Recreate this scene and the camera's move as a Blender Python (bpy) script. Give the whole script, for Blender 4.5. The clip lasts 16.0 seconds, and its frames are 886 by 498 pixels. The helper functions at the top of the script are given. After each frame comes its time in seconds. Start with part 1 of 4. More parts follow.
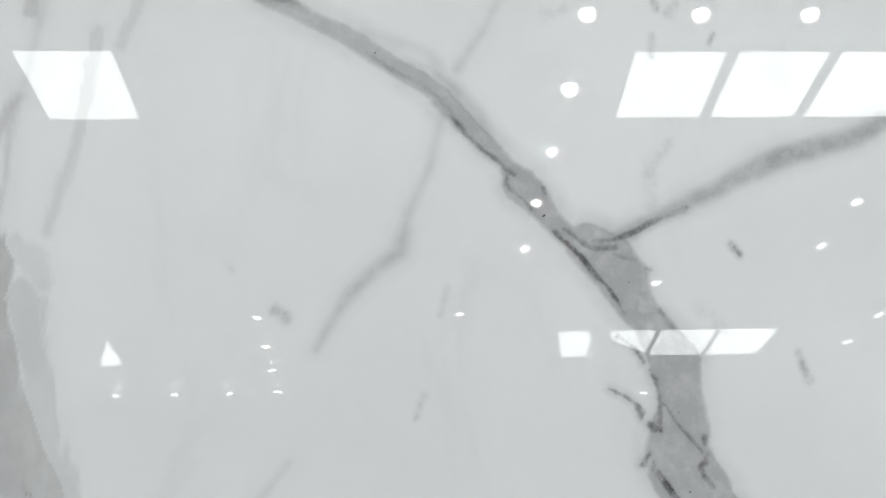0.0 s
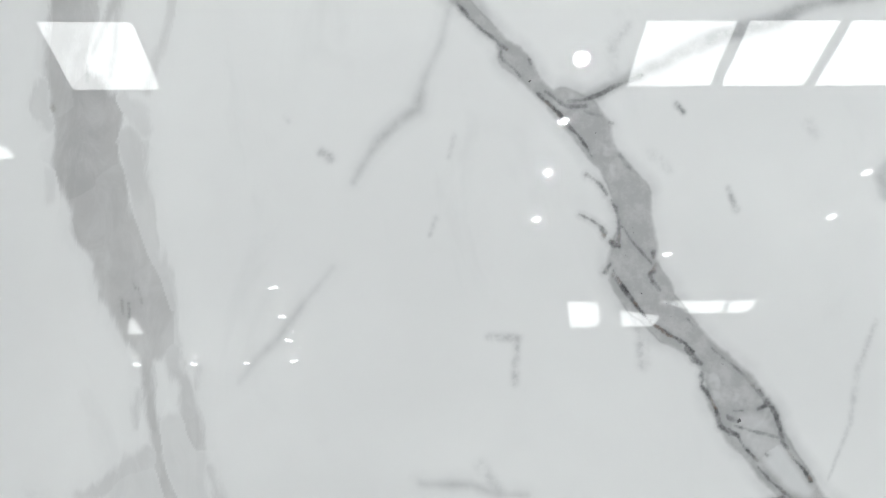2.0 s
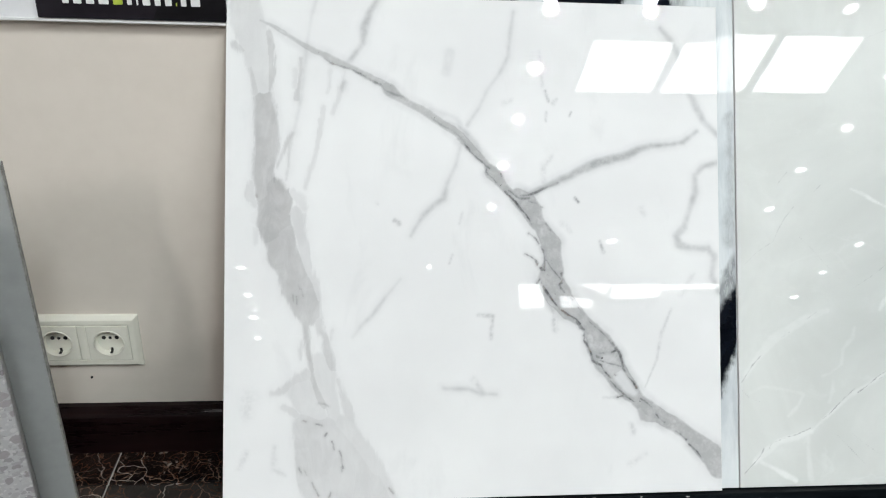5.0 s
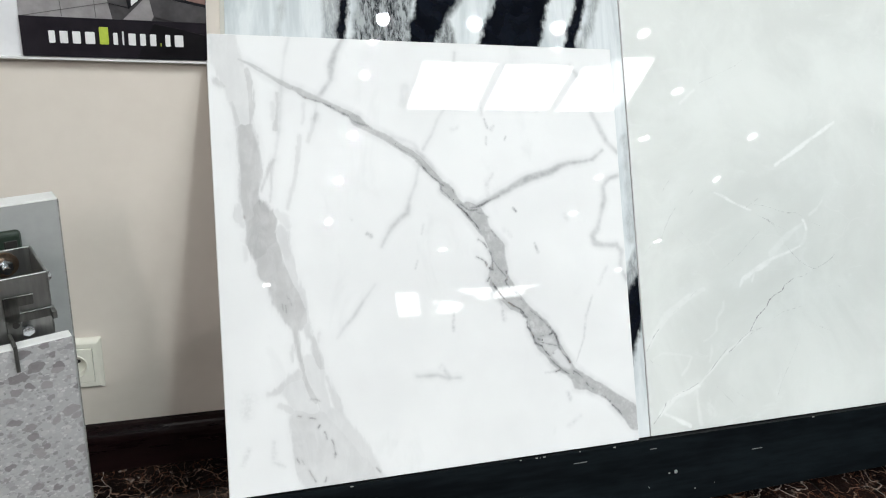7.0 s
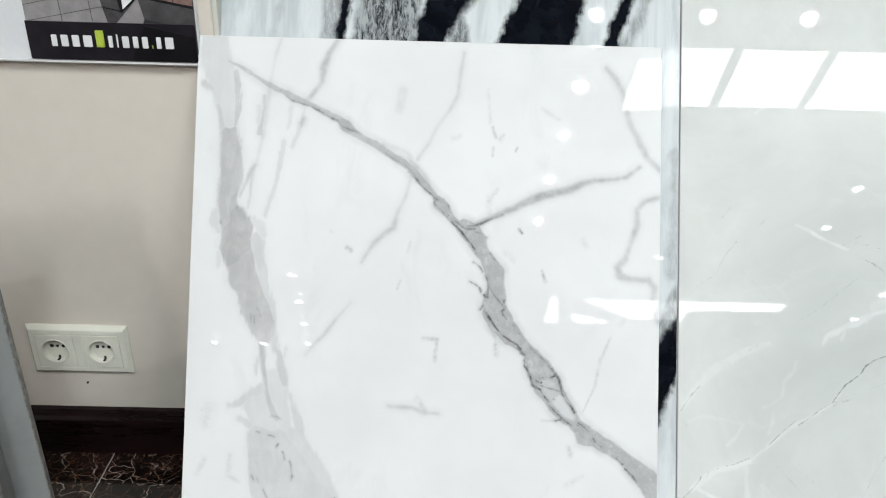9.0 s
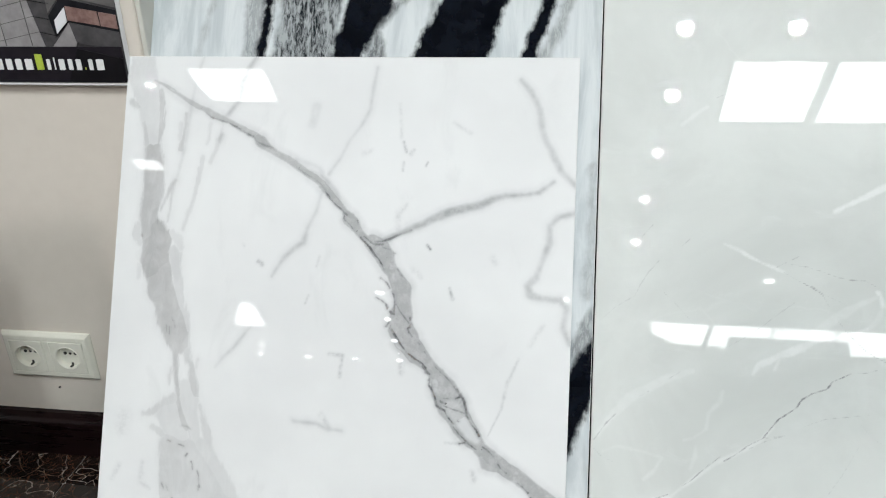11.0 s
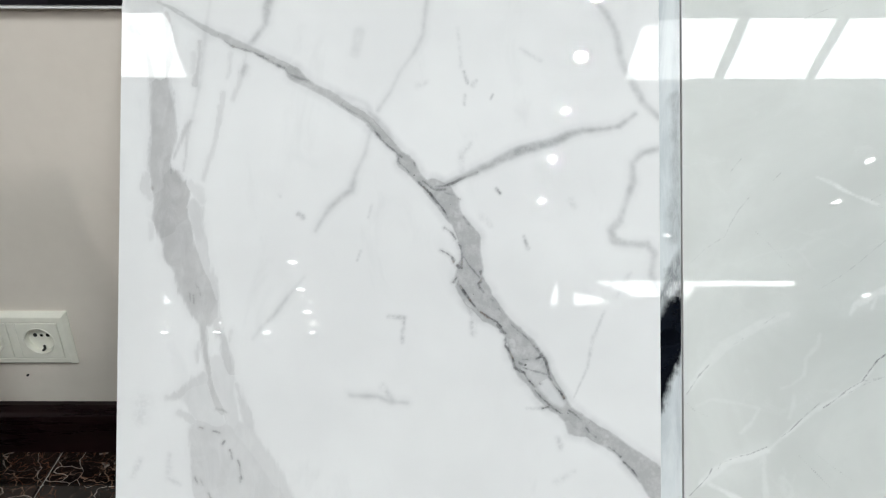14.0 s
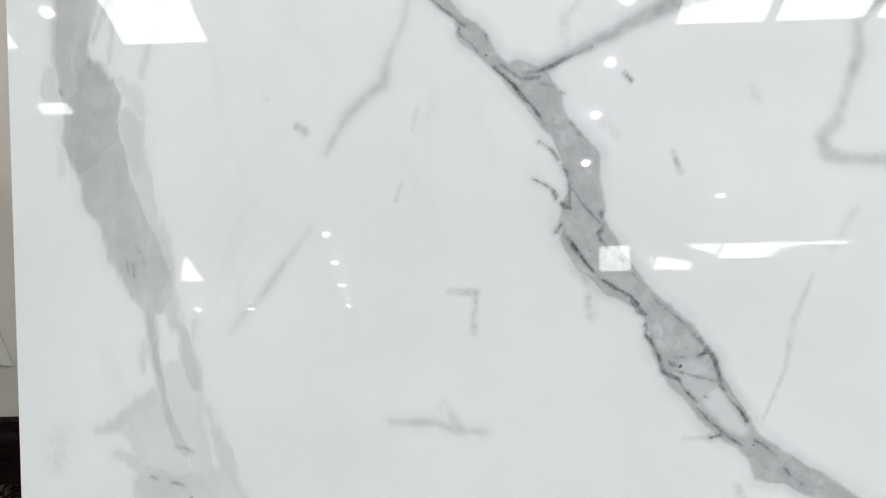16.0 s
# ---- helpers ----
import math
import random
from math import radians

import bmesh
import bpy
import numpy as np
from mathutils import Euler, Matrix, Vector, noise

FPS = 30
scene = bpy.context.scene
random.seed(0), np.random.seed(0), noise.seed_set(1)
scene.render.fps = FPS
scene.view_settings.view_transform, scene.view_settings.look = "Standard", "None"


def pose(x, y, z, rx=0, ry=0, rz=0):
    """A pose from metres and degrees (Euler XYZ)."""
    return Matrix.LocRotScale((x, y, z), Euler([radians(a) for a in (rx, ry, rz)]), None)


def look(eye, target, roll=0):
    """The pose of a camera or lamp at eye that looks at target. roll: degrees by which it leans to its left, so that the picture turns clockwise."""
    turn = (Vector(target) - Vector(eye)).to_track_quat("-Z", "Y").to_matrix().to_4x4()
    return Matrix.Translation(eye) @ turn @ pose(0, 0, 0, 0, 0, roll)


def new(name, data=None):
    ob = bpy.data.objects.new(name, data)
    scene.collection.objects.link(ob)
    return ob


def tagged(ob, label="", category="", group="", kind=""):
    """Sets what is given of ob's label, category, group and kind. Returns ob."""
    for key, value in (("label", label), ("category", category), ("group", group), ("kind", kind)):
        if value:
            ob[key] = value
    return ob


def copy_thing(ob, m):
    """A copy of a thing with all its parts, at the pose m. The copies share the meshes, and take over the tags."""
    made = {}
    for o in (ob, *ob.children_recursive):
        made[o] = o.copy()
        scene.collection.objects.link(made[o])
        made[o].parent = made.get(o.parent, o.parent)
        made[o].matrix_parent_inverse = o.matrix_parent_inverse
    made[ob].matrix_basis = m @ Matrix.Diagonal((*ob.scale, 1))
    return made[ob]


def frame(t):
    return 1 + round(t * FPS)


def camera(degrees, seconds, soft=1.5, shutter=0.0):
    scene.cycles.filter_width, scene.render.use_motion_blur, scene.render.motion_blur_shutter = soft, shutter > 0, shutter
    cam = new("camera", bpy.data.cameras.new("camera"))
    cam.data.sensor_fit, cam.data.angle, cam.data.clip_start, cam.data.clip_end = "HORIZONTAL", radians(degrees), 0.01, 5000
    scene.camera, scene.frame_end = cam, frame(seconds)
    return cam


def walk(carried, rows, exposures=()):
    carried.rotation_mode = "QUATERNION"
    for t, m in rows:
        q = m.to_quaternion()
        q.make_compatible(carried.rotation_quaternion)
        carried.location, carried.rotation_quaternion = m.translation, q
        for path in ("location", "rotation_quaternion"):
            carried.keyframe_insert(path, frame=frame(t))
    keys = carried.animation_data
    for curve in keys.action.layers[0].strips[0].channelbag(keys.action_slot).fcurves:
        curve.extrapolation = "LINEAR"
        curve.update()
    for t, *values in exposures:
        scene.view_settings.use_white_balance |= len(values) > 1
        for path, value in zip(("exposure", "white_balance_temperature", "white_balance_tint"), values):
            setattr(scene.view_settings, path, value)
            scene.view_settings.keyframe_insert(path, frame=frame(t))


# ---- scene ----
cam = camera(59.6, 16.0, 1.1)
METRES, EYE, TILT, TURN = 2.33, 0.62, -29.0, -2.8
ROWS = [
    (0.0, 0.0, 0.0, 0.0, 0.08, 4.95, 0.91),
    (0.5, -0.0013, -0.0218, 0.0046, 0.04, 6.83, 0.8),
    (1.0, -0.0012, -0.044, -0.0063, 0.55, 7.19, 0.56),
    (1.5, 0.0009, -0.0514, -0.0206, 0.94, 5.79, 0.44),
    (2.0, 0.001, -0.0438, -0.036, 1.07, 3.4, 0.77),
    (2.5, 0.0069, -0.0707, -0.0418, 1.16, 2.2, 0.55),
    (3.0, 0.0116, -0.1101, -0.0436, 1.62, 2.52, 0.18),
    (3.5, 0.0169, -0.1507, -0.0447, 2.08, 2.9, -0.15),
    (4.0, 0.0192, -0.1833, -0.0393, 2.87, 1.8, -0.7),
    (6.5, -0.1161, -0.2911, -0.0199, -15.0, 2.03, 3.0),
    (7.0, -0.1169, -0.2911, -0.0291, -15.86, 2.4, 3.71),
    (7.5, -0.0876, -0.2893, -0.0314, -13.32, 2.07, 3.5),
    (8.0, -0.0409, -0.2827, -0.0223, -8.11, 2.39, 1.89),
    (10.5, 0.1175, -0.2518, -0.015, 10.21, 2.32, -2.83),
    (11.0, 0.1437, -0.247, -0.0146, 10.24, 3.7, -2.56),
    (11.5, 0.1624, -0.2389, -0.0249, 9.12, 4.05, -2.68),
    (12.0, 0.1705, -0.228, -0.0393, 8.61, 3.53, -2.88),
    (12.5, 0.1548, -0.2176, -0.0503, 8.4, 2.48, -3.1),
    (13.0, 0.1243, -0.212, -0.0456, 7.02, 2.09, -2.54),
    (13.5, 0.0903, -0.2125, -0.0292, 4.39, 1.96, -0.23),
    (14.0, 0.0514, -0.2079, -0.0243, 2.59, 1.47, -0.11),
    (14.5, 0.0332, -0.1713, -0.0254, 2.66, 1.06, -0.08),
    (15.0, 0.0302, -0.1268, -0.0272, 4.05, 0.01, 0.97),
    (15.5, 0.0324, -0.0883, -0.0296, 5.07, -0.58, 1.76),
    (16.0, 0.0273, -0.0633, -0.0322, 5.15, -0.65, 1.44),
]
EXPOSURES = [(0.0, 0.11), (1.2, 0.13), (2.4, 0.28), (3.4, 0.40), (4.2, 0.46), (6.3, 0.64), (8.2, 0.60), (10.3, 0.52), (12.0, 0.44), (13.5, 0.37), (14.5, 0.40), (15.2, 0.39), (16.0, 0.32)]
walk(cam, [(t, pose(0, 0, EYE, TILT) @ pose(0, 0, 0, 0, 0, TURN) @ pose(METRES * x, METRES * y, METRES * z, 90 + pitch, roll, yaw)) for t, x, y, z, yaw, pitch, roll in ROWS], EXPOSURES)

# ---- light: the showroom has no daylight, only its ceiling lamps ----
PANEL_GLOW, SPOT_GLOW, BEAM_WATTS = 8.8, 26.0, 40.0
world = bpy.data.worlds.new("world")
scene.world = world
world.use_nodes = True
world.node_tree.nodes["Background"].inputs[0].default_value = (0.6, 0.65, 0.7, 1)
world.node_tree.nodes["Background"].inputs[1].default_value = 0.05


CEIL_Z = 3.85
SPOTS = [(1.06, -2.25), (1.72, -2.25), (2.37, -2.25), (1.06, -2.84), (1.04, -3.46), (1.01, -4.05), (1.0, -4.68), (-2.66, -2.80), (0.51, -5.79), (-1.40, -5.80), (-1.41, -6.40), (-1.42, -6.95), (-3.23, -7.52), (-2.59, -7.52), (-1.99, -7.52), (-1.44, -7.50)]
SPOTS += [(3.04, -2.30), (3.68, -2.91), (3.67, -3.52), (3.55, -4.08), (3.54, -4.69), (2.27, -5.27), (4.85, -3.50), (4.85, -4.17), (4.77, -5.33), (4.68, -5.93), (4.64, -6.51), (2.78, -7.74)]
for x, y in SPOTS[:16]:
    beam = bpy.data.lights.new("spotlight_beam", "SPOT")
    beam.energy, beam.color, beam.spot_size, beam.spot_blend, beam.shadow_soft_size = BEAM_WATTS, (0.90, 0.985, 1.0), radians(80), 0.8, 0.012
    if x < -1 and y < -5:
        beam.energy, beam.color = BEAM_WATTS * 1.2, (1.0, 0.97, 0.955)
    elif x > 0 and y < -3:
        beam.energy = BEAM_WATTS * (0.3 if y < -5 else 0.5 if y < -4.5 else 1.4 if y < -4 else 2.6)
    elif x < 0:
        beam.energy, beam.color = BEAM_WATTS * 1.4, (1.0, 0.97, 0.955)
    else:
        beam.energy, beam.shadow_soft_size = BEAM_WATTS * 1.4, 0.042
    if y < -5:
        beam.shadow_soft_size = 0.0
    new("spotlight_beam", beam).matrix_world = look((x, y, CEIL_Z - 0.02), (0.15, 0.0, 0.4))


# ---- material helpers ----
class Mat:
    """A small builder for node materials."""

    def __init__(self, name, rough=0.5, metal=0.0):
        self.m = bpy.data.materials.new(name)
        self.m.use_nodes = True
        self.t = self.m.node_tree
        self.b = self.t.nodes["Principled BSDF"]
        self.b.inputs["Roughness"].default_value = rough
        self.b.inputs["Metallic"].default_value = metal
        self.co = None

    def node(self, kind, **props):
        n = self.t.nodes.new(kind)
        for k, val in props.items():
            setattr(n, k, val)
        return n

    def put(self, socket, val):
        if hasattr(val, "links"):
            self.t.links.new(val, socket)
        elif isinstance(val, (tuple, list)) and len(val) == 3 and socket.type == "RGBA":
            socket.default_value = (*val, 1)
        else:
            socket.default_value = val

    def coords(self, scale=(1, 1, 1), turn=(0, 0, 0)):
        if self.co is None:
            self.co = self.node("ShaderNodeTexCoord").outputs["Object"]
        mp = self.node("ShaderNodeMapping")
        self.put(mp.inputs["Vector"], self.co)
        mp.inputs["Scale"].default_value = scale
        mp.inputs["Rotation"].default_value = turn
        return mp.outputs[0]

    def noise(self, scale, detail=4.0, rough=0.55, stretch=(1, 1, 1), distort=0.0, turn=(0, 0, 0)):
        n = self.node("ShaderNodeTexNoise")
        self.put(n.inputs["Vector"], self.coords(stretch, turn))
        for key, val in (("Scale", scale), ("Detail", detail), ("Roughness", rough), ("Distortion", distort)):
            n.inputs[key].default_value = val
        return n.outputs["Fac"]

    def math(self, op, a, b=0.0, clamp=False):
        n = self.node("ShaderNodeMath", operation=op, use_clamp=clamp)
        self.put(n.inputs[0], a)
        self.put(n.inputs[1], b)
        return n.outputs[0]

    def ramp(self, val, lo, hi, to_lo=0.0, to_hi=1.0):
        n = self.node("ShaderNodeMapRange", interpolation_type="SMOOTHSTEP")
        for i, x in enumerate((val, lo, hi, to_lo, to_hi)):
            self.put(n.inputs[i], x)
        return n.outputs[0]

    def mix(self, fac, a, b, mode="MIX"):
        n = self.node("ShaderNodeMix", data_type="RGBA", blend_type=mode)
        self.put(n.inputs[0], fac)
        self.put(n.inputs[6], a)
        self.put(n.inputs[7], b)
        return n.outputs[2]

    def attr(self, name):
        return self.node("ShaderNodeAttribute", attribute_name=name).outputs["Fac"]

    def random(self):
        return self.node("ShaderNodeObjectInfo").outputs["Random"]

    def bump(self, height, strength=0.2, distance=0.001):
        n = self.node("ShaderNodeBump")
        n.inputs["Strength"].default_value = strength
        n.inputs["Distance"].default_value = distance
        self.put(n.inputs["Height"], height)
        self.put(self.b.inputs["Normal"], n.outputs[0])

    def colour(self, val):
        self.put(self.b.inputs["Base Color"], val)

    def rough(self, val):
        self.put(self.b.inputs["Roughness"], val)


def simple(name, a, b, scale=30, rough=0.5, metal=0.0, bump=0.1, distance=0.0005, stretch=(1, 1, 1), gloss=0.5):
    """Two shades mixed by noise at two scales, with a fine relief."""
    m = Mat(name, rough, metal)
    m.b.inputs["Specular IOR Level"].default_value = gloss
    n = m.math("ADD", m.math("MULTIPLY", m.noise(scale, 5, stretch=stretch), 0.6), m.math("MULTIPLY", m.noise(scale * 7, 3, stretch=stretch), 0.4))
    m.colour(m.mix(m.ramp(n, 0.35, 0.65), a, b))
    m.rough(m.ramp(n, 0.3, 0.7, rough * 0.85, min(1.0, rough * 1.15)))
    if bump:
        m.bump(n, bump, distance)
    return m.m


def glow(name, colour, strength):
    m = Mat(name)
    m.put(m.b.inputs["Emission Color"], colour)
    m.b.inputs["Emission Strength"].default_value = strength
    m.colour((0.9, 0.9, 0.9))
    return m.m


def calacatta():
    """Polished white porcelain with grey veins that run along the tile's own vein fields."""
    m = Mat("polished_white_marble_porcelain", 0.0)
    n1, n2, n3 = m.noise(24, 5), m.noise(105, 5, 0.6), m.noise(430, 3)
    flow = m.noise(70, 5, 0.65, (1.6, 1, 0.45), 0.5, (0, -0.35, 0))
    slow = m.math("MULTIPLY", m.math("SUBTRACT", n1, 0.5), 0.006)
    quick = m.math("MULTIPLY", m.math("SUBTRACT", n2, 0.5), 0.0035)
    wob = m.math("ADD", slow, quick)
    band = m.math("ADD", m.attr("band"), m.math("MULTIPLY", wob, 0.6))
    ragged = m.math("ADD", m.math("MULTIPLY", m.math("SUBTRACT", flow, 0.5), 0.0125), slow)
    pale = m.math("ADD", m.attr("pale"), ragged)
    mist = m.math("ADD", m.attr("mist"), m.math("MULTIPLY", wob, 0.6))
    cloud = m.ramp(m.noise(6, 3), 0.3, 0.75)
    col = m.mix(cloud, (0.79, 0.79, 0.793), (0.85, 0.852, 0.852))
    drift = m.math("MULTIPLY", m.ramp(m.noise(11, 4, 0.6, (1.5, 1, 0.7), 0.8, (0, 0.5, 0)), 0.58, 0.78), 0.22)
    col = m.mix(drift, col, (0.62, 0.625, 0.63))
    halo = m.math("MULTIPLY", m.ramp(band, -0.011, 0.001), m.ramp(n1, 0.38, 0.64, 0.18, 0.6))
    halo = m.math("MULTIPLY", halo, m.attr("band_k"))
    col = m.mix(halo, col, (0.5, 0.505, 0.51))
    haze = m.math("MULTIPLY", m.ramp(pale, -0.012, 0.002), m.math("MULTIPLY", m.attr("pale_k"), 0.28))
    col = m.mix(haze, col, (0.58, 0.575, 0.575))
    p_in = m.math("MULTIPLY", m.ramp(pale, -0.0034, 0.0026), m.ramp(m.noise(34, 6, 0.68, (1.4, 1, 0.6), 1.0, (0, -0.3, 0)), 0.38, 0.72, 1.0, 0.66))
    p_in = m.math("MULTIPLY", p_in, m.attr("pale_k"))
    col = m.mix(p_in, col, m.mix(m.ramp(n1, 0.4, 0.65), (0.455, 0.45, 0.453), (0.53, 0.524, 0.524)))
    p_rim = m.math("MULTIPLY", m.ramp(m.math("ABSOLUTE", pale), 0.0, 0.0022, 1.0, 0.0), m.math("MULTIPLY", m.ramp(n1, 0.5, 0.68), 0.35))
    col = m.mix(m.math("MULTIPLY", p_rim, m.attr("pale_k")), col, (0.34, 0.335, 0.34))
    soft = m.math("MULTIPLY", m.attr("soft"), m.math("MULTIPLY", m.ramp(n2, 0.33, 0.62, 0.35, 1.35), m.ramp(m.noise(230, 3), 0.3, 0.6, 0.6, 1.2)), True)
    col = m.mix(soft, col, (0.30, 0.305, 0.315))
    m_out = m.math("MULTIPLY", m.ramp(mist, -0.010, 0.001), m.math("MULTIPLY", m.attr("mist_k"), m.ramp(n1, 0.35, 0.65, 0.1, 0.4)))
    col = m.mix(m_out, col, (0.55, 0.555, 0.56))
    m_in = m.math("MULTIPLY", m.ramp(mist, -0.0036, 0.0032), m.math("MULTIPLY", m.attr("mist_k"), m.ramp(n1, 0.32, 0.62, 0.5, 0.9)))
    col = m.mix(m_in, col, m.mix(m.ramp(n2, 0.35, 0.65), (0.36, 0.365, 0.375), (0.5, 0.505, 0.51)))
    b_in = m.math("MULTIPLY", m.ramp(band, -0.0022, 0.0016), m.attr("band_k"))
    tone = m.mix(m.ramp(m.noise(75, 5, 0.65), 0.4, 0.66), (0.43, 0.43, 0.435), (0.52, 0.52, 0.525))
    tone = m.mix(m.ramp(m.noise(38, 3), 0.58, 0.68, 0.0, 0.6), tone, (0.66, 0.665, 0.67))
    col = m.mix(b_in, col, tone)
    clear = m.math("MULTIPLY", m.ramp(m.math("ADD", m.attr("clear"), wob), -0.004, 0.003), m.attr("clear_k"))
    col = m.mix(clear, col, (0.72, 0.725, 0.73))
    rim = m.math("MULTIPLY", m.ramp(m.math("ABSOLUTE", band), 0.0, 0.0013, 1.0, 0.0), m.math("MULTIPLY", m.ramp(n1, 0.44, 0.6), 0.3))
    col = m.mix(m.math("MULTIPLY", rim, m.attr("band_k")), col, (0.22, 0.22, 0.23))
    specks = m.math("MULTIPLY", m.ramp(band, -0.002, 0.003), m.ramp(m.noise(210, 2), 0.70, 0.76))
    col = m.mix(m.math("MULTIPLY", specks, m.attr("band_k")), col, (0.12, 0.115, 0.12))
    line = m.math("ADD", m.math("SUBTRACT", m.attr("line"), 0.0001), m.math("MULTIPLY", m.math("SUBTRACT", n2, 0.5), 0.0035))
    line = m.math("ADD", line, m.math("MULTIPLY", m.math("SUBTRACT", n3, 0.5), 0.0016))
    gate = m.math("MULTIPLY", m.ramp(m.noise(95, 4, 0.6), 0.34, 0.62, 0.3, 1.0), m.attr("line_k"))
    blur = m.math("MULTIPLY", m.ramp(line, -0.0042, 0.0008), m.math("MULTIPLY", gate, 0.5))
    col = m.mix(blur, col, (0.3, 0.3, 0.31))
    ink = m.mix(m.ramp(m.noise(60, 3), 0.56, 0.66), (0.085, 0.085, 0.09), (0.19, 0.145, 0.12))
    col = m.mix(m.math("MULTIPLY", m.ramp(line, -0.0011, 0.0009), gate), col, ink)
    m.colour(col)
    m.bump(m.noise(3.5, 2), 0.05, 0.002)
    return m.m


def greystone():
    m = Mat("polished_pale_grey_porcelain", 0.0)
    n1, n2 = m.noise(30, 4), m.noise(140, 4)
    wob = m.math("ADD", m.math("MULTIPLY", m.math("SUBTRACT", n1, 0.5), 0.010), m.math("MULTIPLY", m.math("SUBTRACT", n2, 0.5), 0.006))
    base = m.mix(m.ramp(m.noise(5, 5, 0.6, distort=0.6), 0.32, 0.7), (0.645, 0.660, 0.640), (0.735, 0.753, 0.731))
    base = m.mix(m.math("MULTIPLY", m.ramp(m.noise(14, 6, 0.65, (1, 1, 1.6), 1.2), 0.56, 0.72), 0.45), base, (0.75, 0.765, 0.75))
    warp = m.node("ShaderNodeVectorMath", operation="ADD")
    swirl = m.node("ShaderNodeTexNoise")
    swirl.inputs["Scale"].default_value, swirl.inputs["Detail"].default_value = 7.0, 6.0
    m.put(swirl.inputs["Vector"], m.coords())
    part_way = m.node("ShaderNodeVectorMath", operation="SCALE")
    m.put(part_way.inputs[0], swirl.outputs["Color"])
    part_way.inputs["Scale"].default_value = 0.16
    m.put(warp.inputs[0], m.coords((1.0, 1.0, 1.7), (0, 0.5, 0)))
    m.put(warp.inputs[1], part_way.outputs[0])
    web = m.node("ShaderNodeTexVoronoi", feature="DISTANCE_TO_EDGE")
    web.inputs["Scale"].default_value = 7.0
    m.put(web.inputs["Vector"], warp.outputs[0])
    thread = m.math("MULTIPLY", m.ramp(web.outputs["Distance"], 0.0, 0.022, 1.0, 0.0), m.ramp(m.noise(9, 4), 0.5, 0.64, 0.0, 0.16))
    base = m.mix(thread, base, (0.80, 0.815, 0.80))
    haze = m.math("MULTIPLY", m.attr("soft"), m.ramp(m.noise(26, 6, 0.65, (1, 1, 1.5), 0.8), 0.3, 0.66, 0.7, 2.0), True)
    base = m.mix(haze, base, (0.79, 0.81, 0.795))
    pale = m.math("ADD", m.attr("pale"), m.math("MULTIPLY", wob, 0.6))
    col = m.mix(m.math("MULTIPLY", m.ramp(pale, -0.0028, 0.0014), m.math("MULTIPLY", m.attr("pale_k"), m.ramp(m.noise(40, 5, 0.65), 0.34, 0.62, 0.55, 1.0))), base, (0.86, 0.87, 0.86))
    line = m.math("ADD", m.math("SUBTRACT", m.attr("line"), 0.0003), m.math("MULTIPLY", m.math("SUBTRACT", n2, 0.5), 0.0026))
    crack = m.math("MULTIPLY", m.ramp(line, -0.0008, 0.0006), m.math("MULTIPLY", m.ramp(m.noise(80, 3), 0.38, 0.56, 0.3, 0.9), m.attr("line_k")))
    col = m.mix(crack, col, (0.22, 0.22, 0.235))
    m.colour(col)
    m.bump(m.noise(3.5, 2), 0.05, 0.002)
    return m.m


def pandastone():
    m = Mat("polished_black_and_white_marble_porcelain", 0.0)
    m.b.inputs["Specular IOR Level"].default_value = 0.22
    n1, n2 = m.noise(40, 5), m.noise(200, 6, 0.72, (1, 1, 0.3), 0.6, (0, 0.45, 0))
    wob = m.math("ADD", m.math("MULTIPLY", m.math("SUBTRACT", n1, 0.5), 0.022), m.math("MULTIPLY", m.math("SUBTRACT", n2, 0.5), 0.010))
    streak = m.noise(34, 6, 0.65, (1, 1, 0.16), 0.4, (0, 0.55, 0))
    col = m.mix(m.ramp(streak, 0.35, 0.7), (0.70, 0.73, 0.74), (0.50, 0.54, 0.56))
    pale = m.math("ADD", m.attr("pale"), wob)
    grain = m.ramp(m.math("ADD", m.math("MULTIPLY", n2, 0.6), m.math("MULTIPLY", streak, 0.4)), 0.42, 0.58)
    col = m.mix(m.math("MULTIPLY", m.ramp(pale, -0.004, 0.006), m.attr("pale_k")), col, m.mix(grain, (0.012, 0.014, 0.018), (0.38, 0.40, 0.41)))
    band = m.math("ADD", m.attr("band"), wob)
    col = m.mix(m.math("MULTIPLY", m.ramp(band, -0.005, 0.004), m.attr("band_k")), col, m.mix(m.ramp(n1, 0.3, 0.7), (0.0015, 0.002, 0.004), (0.006, 0.008, 0.013)))
    m.colour(col)
    return m.m


